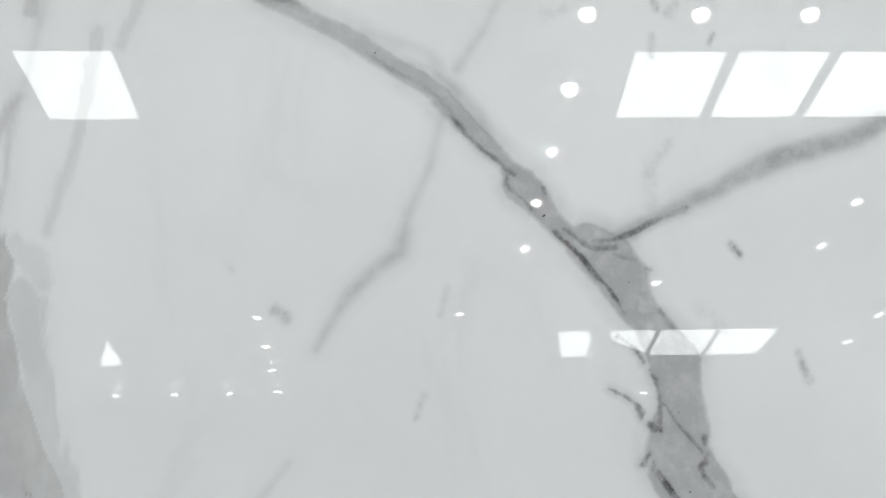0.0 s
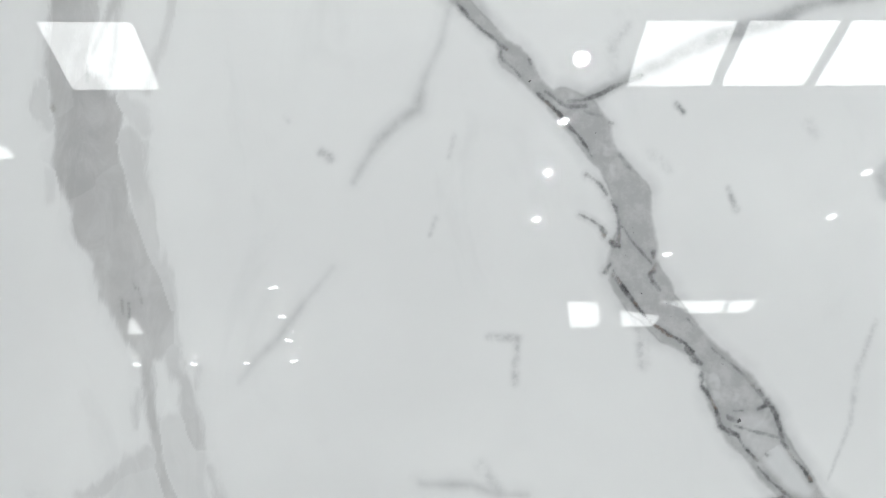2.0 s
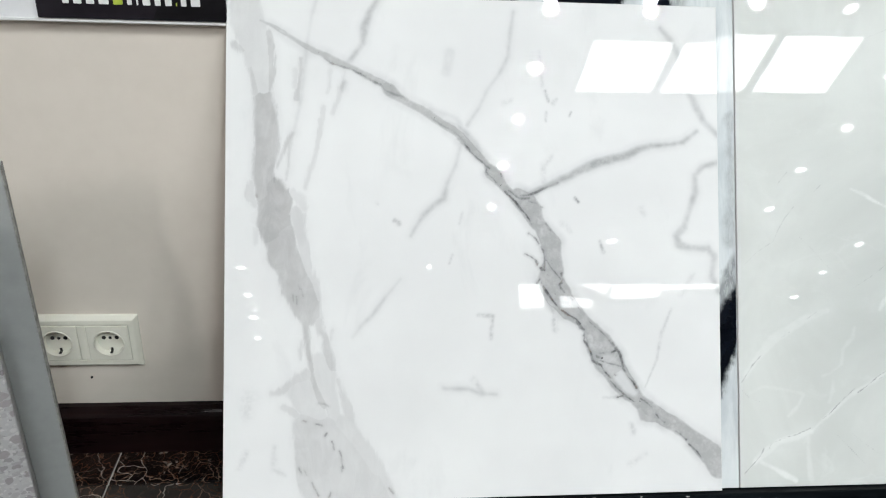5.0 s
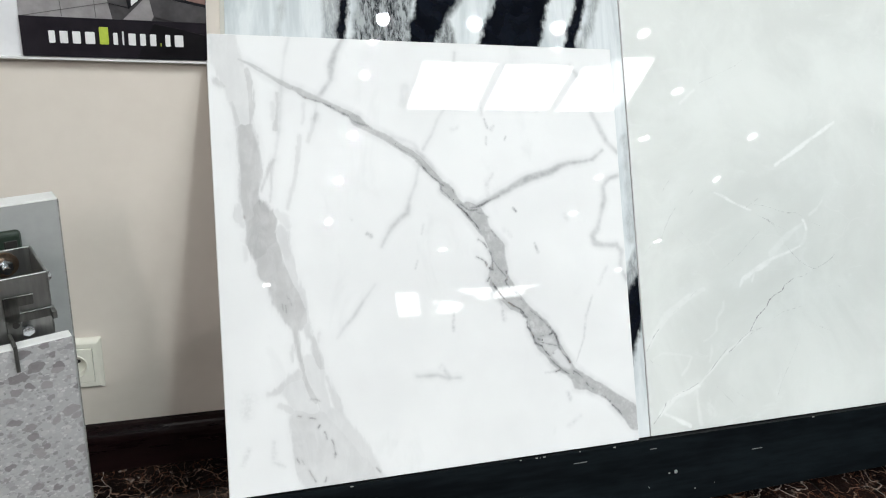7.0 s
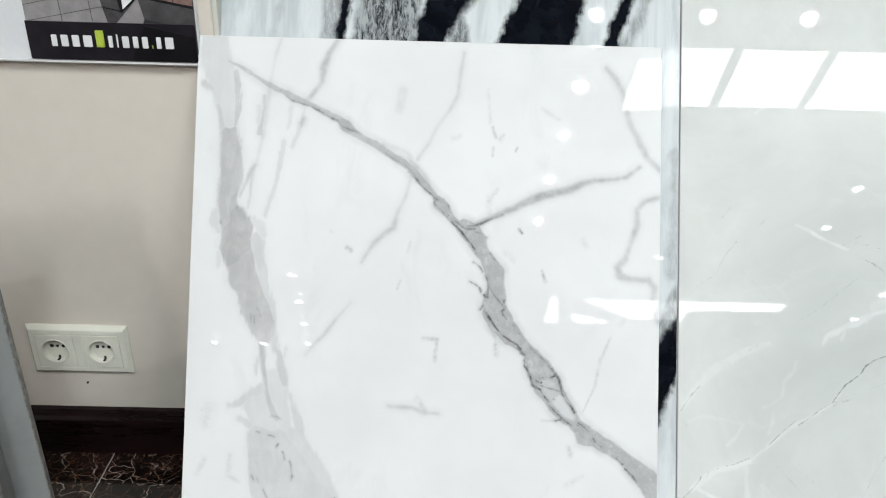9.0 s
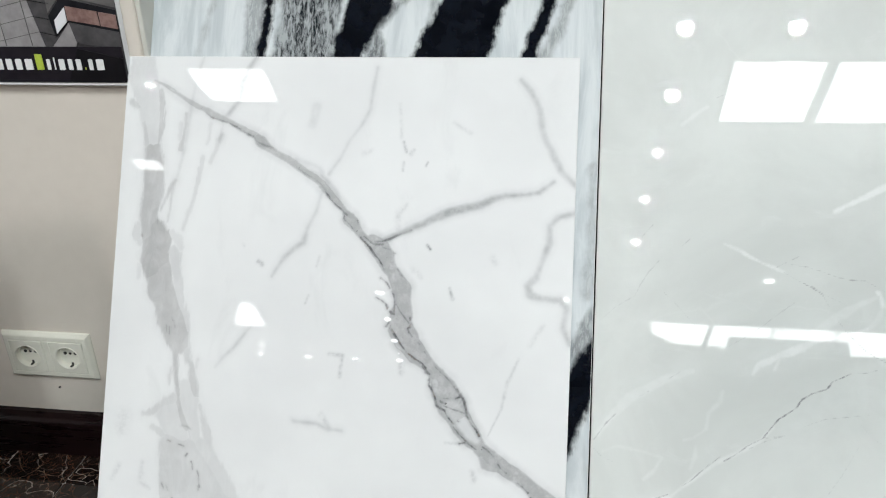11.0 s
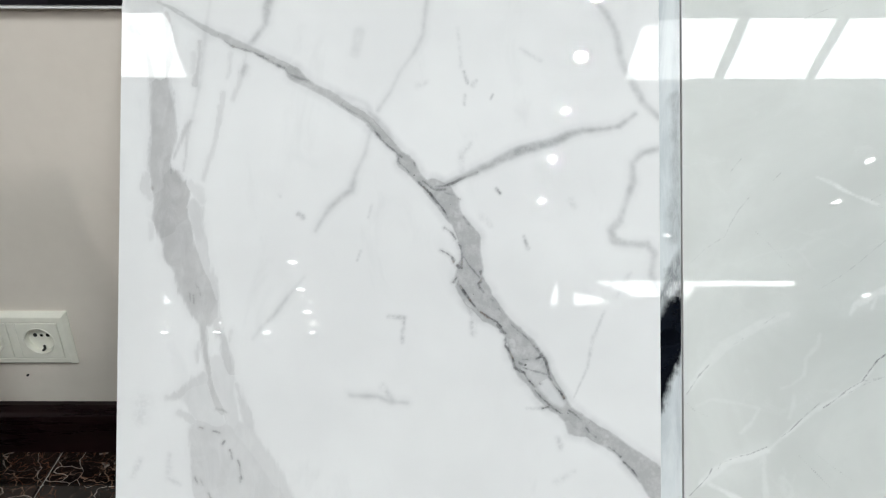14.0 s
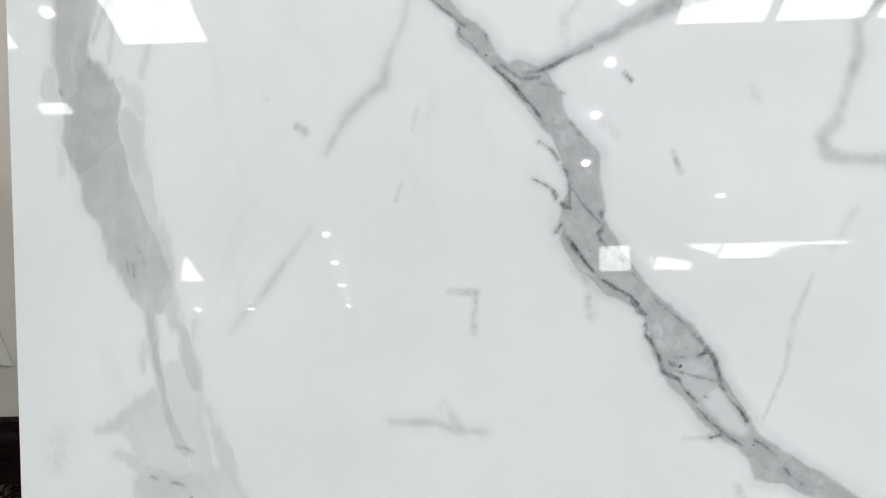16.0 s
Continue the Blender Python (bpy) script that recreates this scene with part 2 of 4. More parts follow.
def emperador():
    """Dark brown marble with pale broken veins, different on every piece."""
    m = Mat("dark_brown_marble", 0.08)
    shift = m.node("ShaderNodeVectorMath", operation="ADD")
    m.put(shift.inputs[0], m.node("ShaderNodeTexCoord").outputs["Object"])
    comb = m.node("ShaderNodeCombineXYZ")
    for i, k in enumerate((37.0, 91.0, 13.0)):
        m.put(comb.inputs[i], m.math("MULTIPLY", m.random(), k))
    m.put(shift.inputs[1], comb.outputs[0])
    m.co = shift.outputs[0]
    base = m.mix(m.ramp(m.noise(9, 6, 0.65), 0.35, 0.7), (0.006, 0.004, 0.004), (0.026, 0.014, 0.011))
    for scale, width, tint, share in ((8.0, 0.009, (0.68, 0.6, 0.53), 0.8), (19.0, 0.016, (0.42, 0.28, 0.2), 0.7), (43.0, 0.03, (0.2, 0.09, 0.05), 0.6)):
        warp = m.node("ShaderNodeVectorMath", operation="ADD")
        nz = m.node("ShaderNodeTexNoise")
        nz.inputs["Scale"].default_value = scale * 0.8
        nz.inputs["Detail"].default_value = 5.0
        m.put(nz.inputs["Vector"], m.co)
        sc = m.node("ShaderNodeVectorMath", operation="SCALE")
        m.put(sc.inputs[0], nz.outputs["Color"])
        sc.inputs["Scale"].default_value = 2.2 / scale
        m.put(warp.inputs[0], m.co)
        m.put(warp.inputs[1], sc.outputs[0])
        vo = m.node("ShaderNodeTexVoronoi", feature="DISTANCE_TO_EDGE")
        vo.inputs["Scale"].default_value = scale
        m.put(vo.inputs["Vector"], warp.outputs[0])
        k = m.math("MULTIPLY", m.ramp(vo.outputs["Distance"], 0.0, width, 1.0, 0.0), m.ramp(m.noise(scale * 0.45, 5, 0.6), 0.40, 0.52))
        base = m.mix(m.math("MULTIPLY", k, share), base, tint)
    place = m.ramp(m.noise(5.5, 4, 0.6), 0.46, 0.62)
    patch = m.math("MULTIPLY", m.ramp(m.noise(34, 8, 0.78, distort=2.2), 0.55, 0.64), place)
    base = m.mix(m.math("MULTIPLY", patch, 0.85), base, m.mix(m.ramp(m.noise(60, 3), 0.4, 0.65), (0.5, 0.42, 0.36), (0.16, 0.075, 0.04)))
    m.colour(base)
    return m.m


def terrazzo():
    m = Mat("grey_terrazzo_porcelain", 0.5)
    col = m.mix(m.noise(60, 5, 0.65), (0.33, 0.325, 0.33), (0.43, 0.425, 0.43))
    for scale, cut, a, b in ((260.0, 0.34, (0.25, 0.24, 0.245), (0.55, 0.54, 0.54)), (120.0, 0.34, (0.22, 0.21, 0.215), (0.48, 0.47, 0.47)), (62.0, 0.30, (0.16, 0.145, 0.15), (0.3, 0.28, 0.28))):
        warp = m.node("ShaderNodeTexNoise")
        m.put(warp.inputs["Vector"], m.coords())
        warp.inputs["Scale"].default_value, warp.inputs["Detail"].default_value = scale * 1.6, 3.0
        push = m.node("ShaderNodeVectorMath", operation="SCALE")
        m.put(push.inputs[0], warp.outputs["Color"])
        push.inputs["Scale"].default_value = 0.75 / scale
        moved = m.node("ShaderNodeVectorMath", operation="ADD")
        m.put(moved.inputs[0], m.coords((1, 1, 1.25), (0, 0.4, 0)))
        m.put(moved.inputs[1], push.outputs[0])
        vo = m.node("ShaderNodeTexVoronoi", feature="F1", distance="EUCLIDEAN")
        m.put(vo.inputs["Vector"], moved.outputs[0])
        vo.inputs["Scale"].default_value = scale
        sep = m.node("ShaderNodeSeparateColor")
        m.put(sep.inputs[0], vo.outputs["Color"])
        size = m.math("ADD", m.math("MULTIPLY", sep.outputs[1], 0.26), cut)
        edge = m.ramp(m.math("SUBTRACT", size, vo.outputs["Distance"]), 0.0, 0.05)
        k = m.math("MULTIPLY", edge, m.math("GREATER_THAN", sep.outputs[2], 0.15))
        col = m.mix(m.math("MULTIPLY", k, 0.85), col, m.mix(sep.outputs[0], a, b))
    m.colour(col)
    m.bump(m.noise(300, 3), 0.1, 0.0003)
    return m.m


MARBLE, GREY, PANDA, BROWN_MARBLE, TERRAZZO = calacatta(), greystone(), pandastone(), emperador(), terrazzo()
CREAM = simple("cream_wall_paint", (0.705, 0.638, 0.567), (0.74, 0.673, 0.602), 5, 0.6, bump=0.08)
REVEAL = simple("off_white_reveal_paint", (0.60, 0.59, 0.54), (0.64, 0.63, 0.58), 8, 0.55, bump=0.08)
WHITE = simple("white_room_paint", (0.74, 0.75, 0.75), (0.79, 0.80, 0.80), 3, 0.7, bump=0.05)
CEIL = simple("white_ceiling_board", (0.70, 0.71, 0.71), (0.76, 0.77, 0.77), 4, 0.8, bump=0.1)
SKIRT = simple("dark_stained_wood", (0.007, 0.003, 0.0035), (0.016, 0.007, 0.007), 12, 0.3, stretch=(0.15, 1, 1), bump=0.15, gloss=0.2)
BLACK_WOOD = simple("black_painted_wood", (0.002, 0.003, 0.004), (0.006, 0.009, 0.011), 22, 0.5, stretch=(0.12, 1, 1), bump=0.35, gloss=0.03)
CHIP = simple("chipped_pale_paint", (0.25, 0.25, 0.24), (0.42, 0.42, 0.4), 90, 0.8)
SCUFF = simple("scuffed_paint", (0.10, 0.11, 0.11), (0.2, 0.2, 0.2), 90, 0.8)
GROUT = simple("grey_grout", (0.42, 0.40, 0.37), (0.52, 0.50, 0.46), 80, 0.9)
SOCKET = simple("ivory_plastic", (0.77, 0.75, 0.66), (0.80, 0.78, 0.69), 14, 0.22, bump=0.02)
HOLE = simple("dark_cavity", (0.015, 0.013, 0.012), (0.03, 0.027, 0.025), 60, 0.6)
STEEL = simple("brushed_steel", (0.13, 0.13, 0.125), (0.20, 0.20, 0.19), 60, 0.45, 1.0, stretch=(1, 1, 0.1), bump=0.1)
ZINC = simple("zinc_plated_steel", (0.5, 0.53, 0.55), (0.68, 0.70, 0.72), 160, 0.22, 1.0)
ALU = simple("dull_aluminium", (0.30, 0.30, 0.295), (0.40, 0.40, 0.39), 40, 0.42, 1.0, stretch=(1, 1, 0.15))
BOARD_GREY = simple("grey_laminate", (0.315, 0.32, 0.315), (0.36, 0.365, 0.36), 10, 0.45, bump=0.04)
BOARD_EDGE = simple("white_edge_band", (0.72, 0.72, 0.70), (0.78, 0.78, 0.76), 50, 0.5)
CHIPBOARD = simple("raw_chipboard", (0.16, 0.15, 0.14), (0.36, 0.35, 0.33), 90, 0.9, bump=0.5)
WOOL = simple("mineral_wool", (0.16, 0.13, 0.05), (0.30, 0.25, 0.11), 120, 1.0, bump=1.0, distance=0.004, stretch=(1, 1, 0.3))
GREEN = simple("dark_green_plastic", (0.012, 0.022, 0.015), (0.022, 0.036, 0.025), 50, 0.45)
BODY = simple("porcelain_body", (0.74, 0.74, 0.73), (0.8, 0.8, 0.79), 200, 0.6)
PAPER = simple("white_poster_print", (0.76, 0.76, 0.78), (0.80, 0.80, 0.82), 20, 0.35, bump=0.02)
PHOTO_WALL = simple("poster_print_facade", (0.24, 0.225, 0.23), (0.34, 0.32, 0.325), 12, 0.4, bump=0, gloss=0.2)
PHOTO_SHADE = simple("poster_print_shaded_panels", (0.05, 0.047, 0.05), (0.085, 0.08, 0.083), 14, 0.4, bump=0, gloss=0.2)
PHOTO_LINE = simple("poster_print_joints", (0.10, 0.095, 0.095), (0.14, 0.13, 0.13), 20, 0.4, bump=0, gloss=0.2)
PHOTO_DARK = simple("poster_print_dark", (0.006, 0.006, 0.008), (0.014, 0.014, 0.018), 12, 0.4, bump=0, gloss=0.2)
PHOTO_GLASS = simple("poster_print_window", (0.17, 0.095, 0.085), (0.28, 0.18, 0.16), 25, 0.35, bump=0, gloss=0.2)
PHOTO_BAND = simple("poster_print_charcoal", (0.010, 0.008, 0.012), (0.017, 0.014, 0.019), 12, 0.4, bump=0, gloss=0.2)
PHOTO_BLACK = simple("poster_print_black", (0.004, 0.0035, 0.005), (0.008, 0.007, 0.009), 12, 0.4, bump=0, gloss=0.2)
INK_WHITE = simple("poster_print_white", (0.78, 0.78, 0.78), (0.82, 0.82, 0.82), 40, 0.35, bump=0)
INK_GREEN = simple("poster_print_lime", (0.42, 0.52, 0.06), (0.48, 0.58, 0.08), 40, 0.35, bump=0)
METAL_WHITE = simple("white_lamp_metal", (0.7, 0.7, 0.7), (0.75, 0.75, 0.75), 50, 0.4)
LED = glow("led_panel_glow", (0.97, 1.0, 1.0), PANEL_GLOW)
SPOT = glow("spotlight_glow", (0.93, 0.97, 1.0), SPOT_GLOW)


# ---- mesh helpers ----
def mesh_of(name, bm, material, smooth=False):
    me = bpy.data.meshes.new(name)
    bmesh.ops.recalc_face_normals(bm, faces=bm.faces[:])
    bm.to_mesh(me)
    bm.free()
    for mat in material if isinstance(material, (list, tuple)) else [material]:
        me.materials.append(mat)
    if smooth:
        me.polygons.foreach_set("use_smooth", [True] * len(me.polygons))
    return me


def part(name, bm, material, parent=None, label="", smooth=False, m=None):
    ob = new(name, mesh_of(name, bm, material, smooth))
    ob.parent = parent
    if m is not None:
        ob.matrix_local = m
    return tagged(ob, label)


def thing(name, m, label, category, group="", kind=""):
    ob = new(name)
    ob.empty_display_size = 0.05
    ob.matrix_world = m
    return tagged(ob, label, category, group, kind)


def box(x0, x1, y0, y1, z0, z1, bevel=0.0, segs=2, bm=None):
    own = bmesh.new()
    bmesh.ops.create_cube(own, size=1, matrix=Matrix.Translation(((x0 + x1) / 2, (y0 + y1) / 2, (z0 + z1) / 2)) @ Matrix.Diagonal((x1 - x0, y1 - y0, z1 - z0, 1)))
    if bevel:
        bmesh.ops.bevel(own, geom=own.edges[:], offset=bevel, segments=segs, affect="EDGES", profile=0.5)
    return own if bm is None else join(bm, own)


def join(bm, other):
    me = bpy.data.meshes.new("tmp")
    other.to_mesh(me)
    other.free()
    bm.from_mesh(me)
    bpy.data.meshes.remove(me)
    return bm


def tube(r, depth, m, segs=24, r2=None, bevel=0.0):
    bm = bmesh.new()
    bmesh.ops.create_cone(bm, cap_ends=True, segments=segs, radius1=r, radius2=r if r2 is None else r2, depth=depth)
    if bevel:
        bmesh.ops.bevel(bm, geom=[e for e in bm.edges if all(len(f.verts) > 4 for f in e.link_faces) or any(len(f.verts) > 4 for f in e.link_faces)], offset=bevel, segments=2, affect="EDGES")
    bm.transform(m)
    return bm


def prism(outline, x0, x1, axis="X"):
    """An outline in the plane across an axis, drawn out along it."""
    bm = bmesh.new()
    put = (lambda k, p: (k, p[0], p[1])) if axis == "X" else (lambda k, p: (p[0], k, p[1])) if axis == "Y" else (lambda k, p: (p[0], p[1], k))
    a, b = ([bm.verts.new(put(k, p)) for p in outline] for k in (x0, x1))
    bm.faces.new(a), bm.faces.new(b[::-1])
    for i in range(len(a)):
        bm.faces.new((a[i - 1], a[i], b[i], b[i - 1]))
    return bm


# ---- veined slabs: a fine grid whose points carry the distance to each vein ----
class Field:
    def __init__(self, width, height, step, top=None):
        self.w, self.h = width, height
        self.nx = int(round(width / step)) + 1
        self.nz = int(round((top or height) / step)) + 1
        self.u, self.v = np.meshgrid(np.linspace(0, width, self.nx), np.linspace(0, top or height, self.nz))
        self.f = {}


def vein(field, kind, strength, *points):
    """Points along a vein, in millimetres from the slab's lower left corner, each with its half width."""
    val, k = field.f.setdefault(kind, (np.full(field.u.shape, -0.03), np.zeros(field.u.shape)))
    p = np.array(points, float) / 1000
    if kind == "soft":
        k = val
        if k.min() < 0:
            k[:] = 0
    for a, b in zip(p[:-1], p[1:]):
        reach = 0.03 + max(a[2], b[2])
        on = (field.u > min(a[0], b[0]) - reach) & (field.u < max(a[0], b[0]) + reach) & (field.v > min(a[1], b[1]) - reach) & (field.v < max(a[1], b[1]) + reach)
        u, v = field.u[on], field.v[on]
        d = b[:2] - a[:2]
        s = np.clip(((u - a[0]) * d[0] + (v - a[1]) * d[1]) / max(d @ d, 1e-9), 0, 1)
        dist = np.hypot(u - a[0] - s * d[0], v - a[1] - s * d[1])
        half = a[2] + s * (b[2] - a[2])
        if kind == "soft":
            val[on] = np.maximum(val[on], strength * 0.5 * np.exp(-(dist / (half * 1.35)) ** 2))
        else:
            near = half - dist
            old = val[on]
            k[on] = np.where(near > old, strength, k[on])
            val[on] = np.maximum(old, near)


def slab(name, field, thick, face_mat, m, label, category, bow=None):
    """A polished slab: the gridded face with its veins, and the fired body with eased edges. Local x to the right, z up, face at y = 0."""
    top = thing(name, m, label, category)
    nx, nz = field.nx, field.nz
    ease = 0.0006
    u, v = field.u.copy(), field.v.copy()
    tall = field.h > v.max() + 1e-6
    pts = np.stack([np.clip(u, ease, field.w - ease), np.zeros_like(u) if bow is None else bow(u, v), np.clip(v, ease, field.h - ease)], -1).reshape(-1, 3)
    idx = np.arange(nx * nz).reshape(nz, nx)
    quads = np.stack([idx[:-1, :-1], idx[:-1, 1:], idx[1:, 1:], idx[1:, :-1]], -1).reshape(-1, 4)
    verts, faces = pts.tolist(), quads.tolist()
    if tall:
        n = len(verts)
        verts += [(ease, 0, field.h - ease), (field.w - ease, 0, field.h - ease)]
        faces.append([*idx[-1, :].tolist(), n + 1, n])
    me = bpy.data.meshes.new("polished_face")
    me.from_pydata(verts, [], faces)
    me.materials.append(face_mat)
    for kind, (val, k) in field.f.items():
        pad = np.zeros(len(verts) - nx * nz) - (0.0 if kind == "soft" else 0.03)
        me.attributes.new(kind, "FLOAT", "POINT").data.foreach_set("value", np.concatenate([val.ravel(), pad]).astype(np.float32))
        if kind != "soft":
            me.attributes.new(kind + "_k", "FLOAT", "POINT").data.foreach_set("value", np.concatenate([k.ravel(), pad * 0]).astype(np.float32))
    me.polygons.foreach_set("use_smooth", [True] * len(faces))
    me.update()
    new("polished_face", me).parent = top
    body = bmesh.new()
    rows = []
    for y, e in ((0.0002, ease), (ease, 0.0), (thick - ease, 0.0), (thick, ease)):
        rows.append([body.verts.new(p) for p in ((e, y, e), (field.w - e, y, e), (field.w - e, y, field.h - e), (e, y, field.h - e))])
    for a, b in zip(rows, rows[1:]):
        for i in range(4):
            body.faces.new((a[i - 1], a[i], b[i], b[i - 1]))
    body.faces.new(rows[-1])
    part("body", body, BODY, top, "matt white fired edge and back")
    return top


# ---- the setting ----
WALL_Y, CORNER_X = 0.4545, -0.241
RACK = pose(0, 0, EYE, TILT)
X0, X1, Y0 = -4.6, 5.6, -8.6


def setting(name, bm, material, label, category):
    return tagged(part(name, bm, material), label, category, kind="structure")


floor = setting("floor", box(X0, X1, Y0, 1.0, -0.1, -0.004), GROUT, "grey grout bed under dark marble floor tiles", "floor")
setting("wall_north", box(X0, CORNER_X, WALL_Y, WALL_Y + 0.55, 0, CEIL_Z, 0.003), CREAM, "matt cream painted wall above dark skirting", "wall")
setting("wall_reveal", box(CORNER_X - 0.004, CORNER_X + 0.006, WALL_Y + 0.006, 1.0, 0, CEIL_Z, 0.002), REVEAL, "off-white painted side of the display niche", "wall")
setting("wall_niche", box(CORNER_X + 0.008, X1, 1.0, 1.1, 0, CEIL_Z), CREAM, "cream painted back wall of the display niche", "wall")
# unseen white walls, added on three sides to bounce the lamp light
setting("wall_south", box(X0, X1, Y0 - 0.1, Y0, 0, CEIL_Z), WHITE, "unseen white wall added to close the room and bounce light", "wall")
setting("wall_west", box(X0 - 0.1, X0, Y0, 1.0, 0, CEIL_Z), WHITE, "unseen white side wall added to close the room and bounce light", "wall")
setting("wall_east", box(X1, X1 + 0.1, Y0, 1.0, 0, CEIL_Z), WHITE, "unseen white side wall added to close the room and bounce light", "wall")
setting("ceiling", box(X0 - 0.1, X1 + 0.1, Y0 - 0.1, 1.1, CEIL_Z, CEIL_Z + 0.1), CEIL, "white suspended showroom ceiling with recessed lamps", "ceiling")
prof = [(WALL_Y, 0), (WALL_Y - 0.022, 0), (WALL_Y - 0.022, 0.060), (WALL_Y - 0.0205, 0.066), (WALL_Y - 0.016, 0.0705), (WALL_Y - 0.014, 0.074), (WALL_Y - 0.008, 0.078), (WALL_Y, 0.0788)]
setting("baseboard", prism(prof, X0, CORNER_X), SKIRT, "dark mahogany stained wooden skirting board", "skirting board")

# ---- the slabs on their rack ----
front = Field(0.600, 0.600, 0.0009)
vein(front, "band", 0.65, (40, 567, 0.9), (54, 561, 1.3), (71, 551, 1.7), (89, 540, 2.2), (104, 532, 2.6))
vein(front, "band", 0.72, (104, 532, 2.6), (120, 525, 3.5), (136, 517, 3.6), (150, 512, 3.3), (162, 505, 3.6), (176, 498, 3.5), (185, 494, 3.8))
vein(front, "band", 1, (185, 494, 3.8), (192, 487, 7.2), (200, 481, 5.6), (209, 476, 3.0), (217, 472, 2.4))
vein(front, "band", 0.8, (201, 478, 3.5), (217, 471, 3.7), (231, 464, 3.9), (243, 456, 4.5), (256, 447, 3.7), (269, 440, 4.0), (279, 432, 4.0))
vein(front, "band", 0.95, (278, 432, 4.5), (286, 423, 4.4), (296, 412, 4.2), (307, 402, 3.3), (312, 396, 3.7))
vein(front, "band", 1, (311, 396, 4.5), (316, 389, 8.0), (323, 382, 6.6), (329, 373, 4.9), (337, 365, 4.3), (346, 358, 5.7))
vein(front, "band", 1, (348, 359, 10.4), (358, 352, 12.1), (365, 343, 12.3), (369, 332, 9.3), (375, 324, 7.8))
vein(front, "band", 1, (375, 324, 7.8), (381, 315, 8.9), (388, 303, 11.8), (390, 290, 10.4), (391, 278, 11.1))
vein(front, "band", 1, (391, 279, 11.4), (390, 271, 13.7), (387, 261, 14.5), (389, 252, 15.2), (397, 241, 15.7))
vein(front, "band", 1, (388, 260, 14.4), (398, 239, 13.5), (411, 223, 12.1), (429, 208, 7.6), (438, 197, 10.1), (447, 181, 16.3), (457, 162, 18.1))
vein(front, "band", 1, (457, 162, 18.1), (464, 152, 14.5), (471, 139, 13.6), (485, 123, 11.3), (496, 111, 7.9))
vein(front, "band", 1, (494, 112, 8.5), (505, 104, 9.3), (515, 97, 8.5), (526, 90, 7.9), (542, 81, 8.6))
vein(front, "band", 0.95, (542, 81, 8.6), (557, 71, 8.4), (572, 58, 10.5), (587, 44, 13.6), (598, 32, 17.3))
vein(front, "band", 0.85, (497, 104, 4.0), (500, 95, 4.5), (500, 91, 3.6), (512, 90, 3.8), (524, 89, 3.0))
vein(front, "clear", 0.8, (471, 143, 7.3), (481, 129, 6.2), (490, 121, 4.1))
vein(front, "clear", 0.4, (458, 157, 11.3), (466, 150, 8.7))
vein(front, "line", 0.55, (115, 523, 0.6), (125, 517, 0.9), (135, 514, 0.9), (147, 511, 0.8), (159, 505, 1.0), (173, 497, 0.9), (182, 493, 1.3))
vein(front, "line", 0.35, (182, 493, 1.0), (187, 487, 0.9), (198, 482, 1.4), (210, 479, 0.9))
vein(front, "line", 0.3, (243, 454, 0.7), (256, 445, 0.9), (269, 439, 0.7), (277, 432, 1.0), (283, 425, 1.2))
vein(front, "line", 0.7, (283, 423, 1.0), (287, 418, 1.2), (291, 413, 0.7), (297, 407, 1.0), (305, 401, 0.8), (310, 396, 1.4), (313, 394, 0.8))
vein(front, "line", 0.5, (310, 395, 0.9), (309, 390, 1.2), (311, 387, 1.0), (317, 382, 0.7), (321, 377, 0.6))
vein(front, "line", 0.85, (327, 387, 1.1), (328, 385, 1.1))
vein(front, "line", 0.95, (332, 366, 0.8), (337, 361, 1.0), (342, 356, 0.9), (346, 352, 1.3), (351, 345, 0.9), (356, 340, 1.0), (361, 333, 0.7), (364, 327, 0.6))
vein(front, "line", 0.6, (337, 367, 0.7), (345, 361, 1.0), (350, 358, 1.4), (356, 358, 1.1), (361, 358, 1.5))
vein(front, "line", 0.7, (351, 361, 1.2), (360, 362, 1.0), (370, 365, 1.3), (379, 370, 1.5), (387, 373, 1.2), (397, 377, 1.0))
vein(front, "line", 0.4, (361, 355, 0.9), (365, 353, 0.7), (371, 352, 0.6))
vein(front, "line", 0.5, (376, 348, 0.9), (378, 347, 0.9))
vein(front, "line", 0.35, (382, 327, 0.8), (385, 322, 1.0), (388, 319, 0.6))
vein(front, "line", 0.65, (361, 315, 1.3), (366, 312, 0.9), (371, 307, 1.0), (373, 303, 0.9))
vein(front, "line", 0.8, (376, 299, 0.8), (378, 295, 1.5), (379, 291, 0.9))
vein(front, "line", 0.5, (379, 290, 1.0), (380, 285, 0.9), (380, 277, 0.9), (379, 271, 1.0))
vein(front, "line", 0.75, (356, 291, 0.5), (362, 288, 0.6), (368, 284, 0.8), (371, 280, 1.7), (371, 277, 0.8))
vein(front, "line", 0.95, (375, 274, 1.8), (377, 272, 2.0), (380, 271, 1.0))
vein(front, "line", 0.6, (378, 286, 0.5), (383, 282, 0.6), (387, 275, 0.6), (394, 267, 0.7), (400, 260, 0.8))
vein(front, "line", 0.75, (401, 267, 1.4), (401, 264, 1.2))
vein(front, "line", 0.7, (402, 260, 0.9), (401, 256, 1.4), (398, 254, 1.0), (400, 249, 1.2), (404, 244, 0.8))
vein(front, "line", 0.65, (371, 255, 1.4), (374, 260, 0.9))
vein(front, "line", 0.75, (375, 254, 0.7), (379, 248, 0.8), (384, 242, 1.1), (388, 237, 0.9))
vein(front, "line", 1, (376, 256, 0.8), (385, 241, 0.8), (393, 230, 0.9), (399, 223, 0.7), (409, 217, 0.8), (419, 211, 0.8), (423, 206, 1.6))
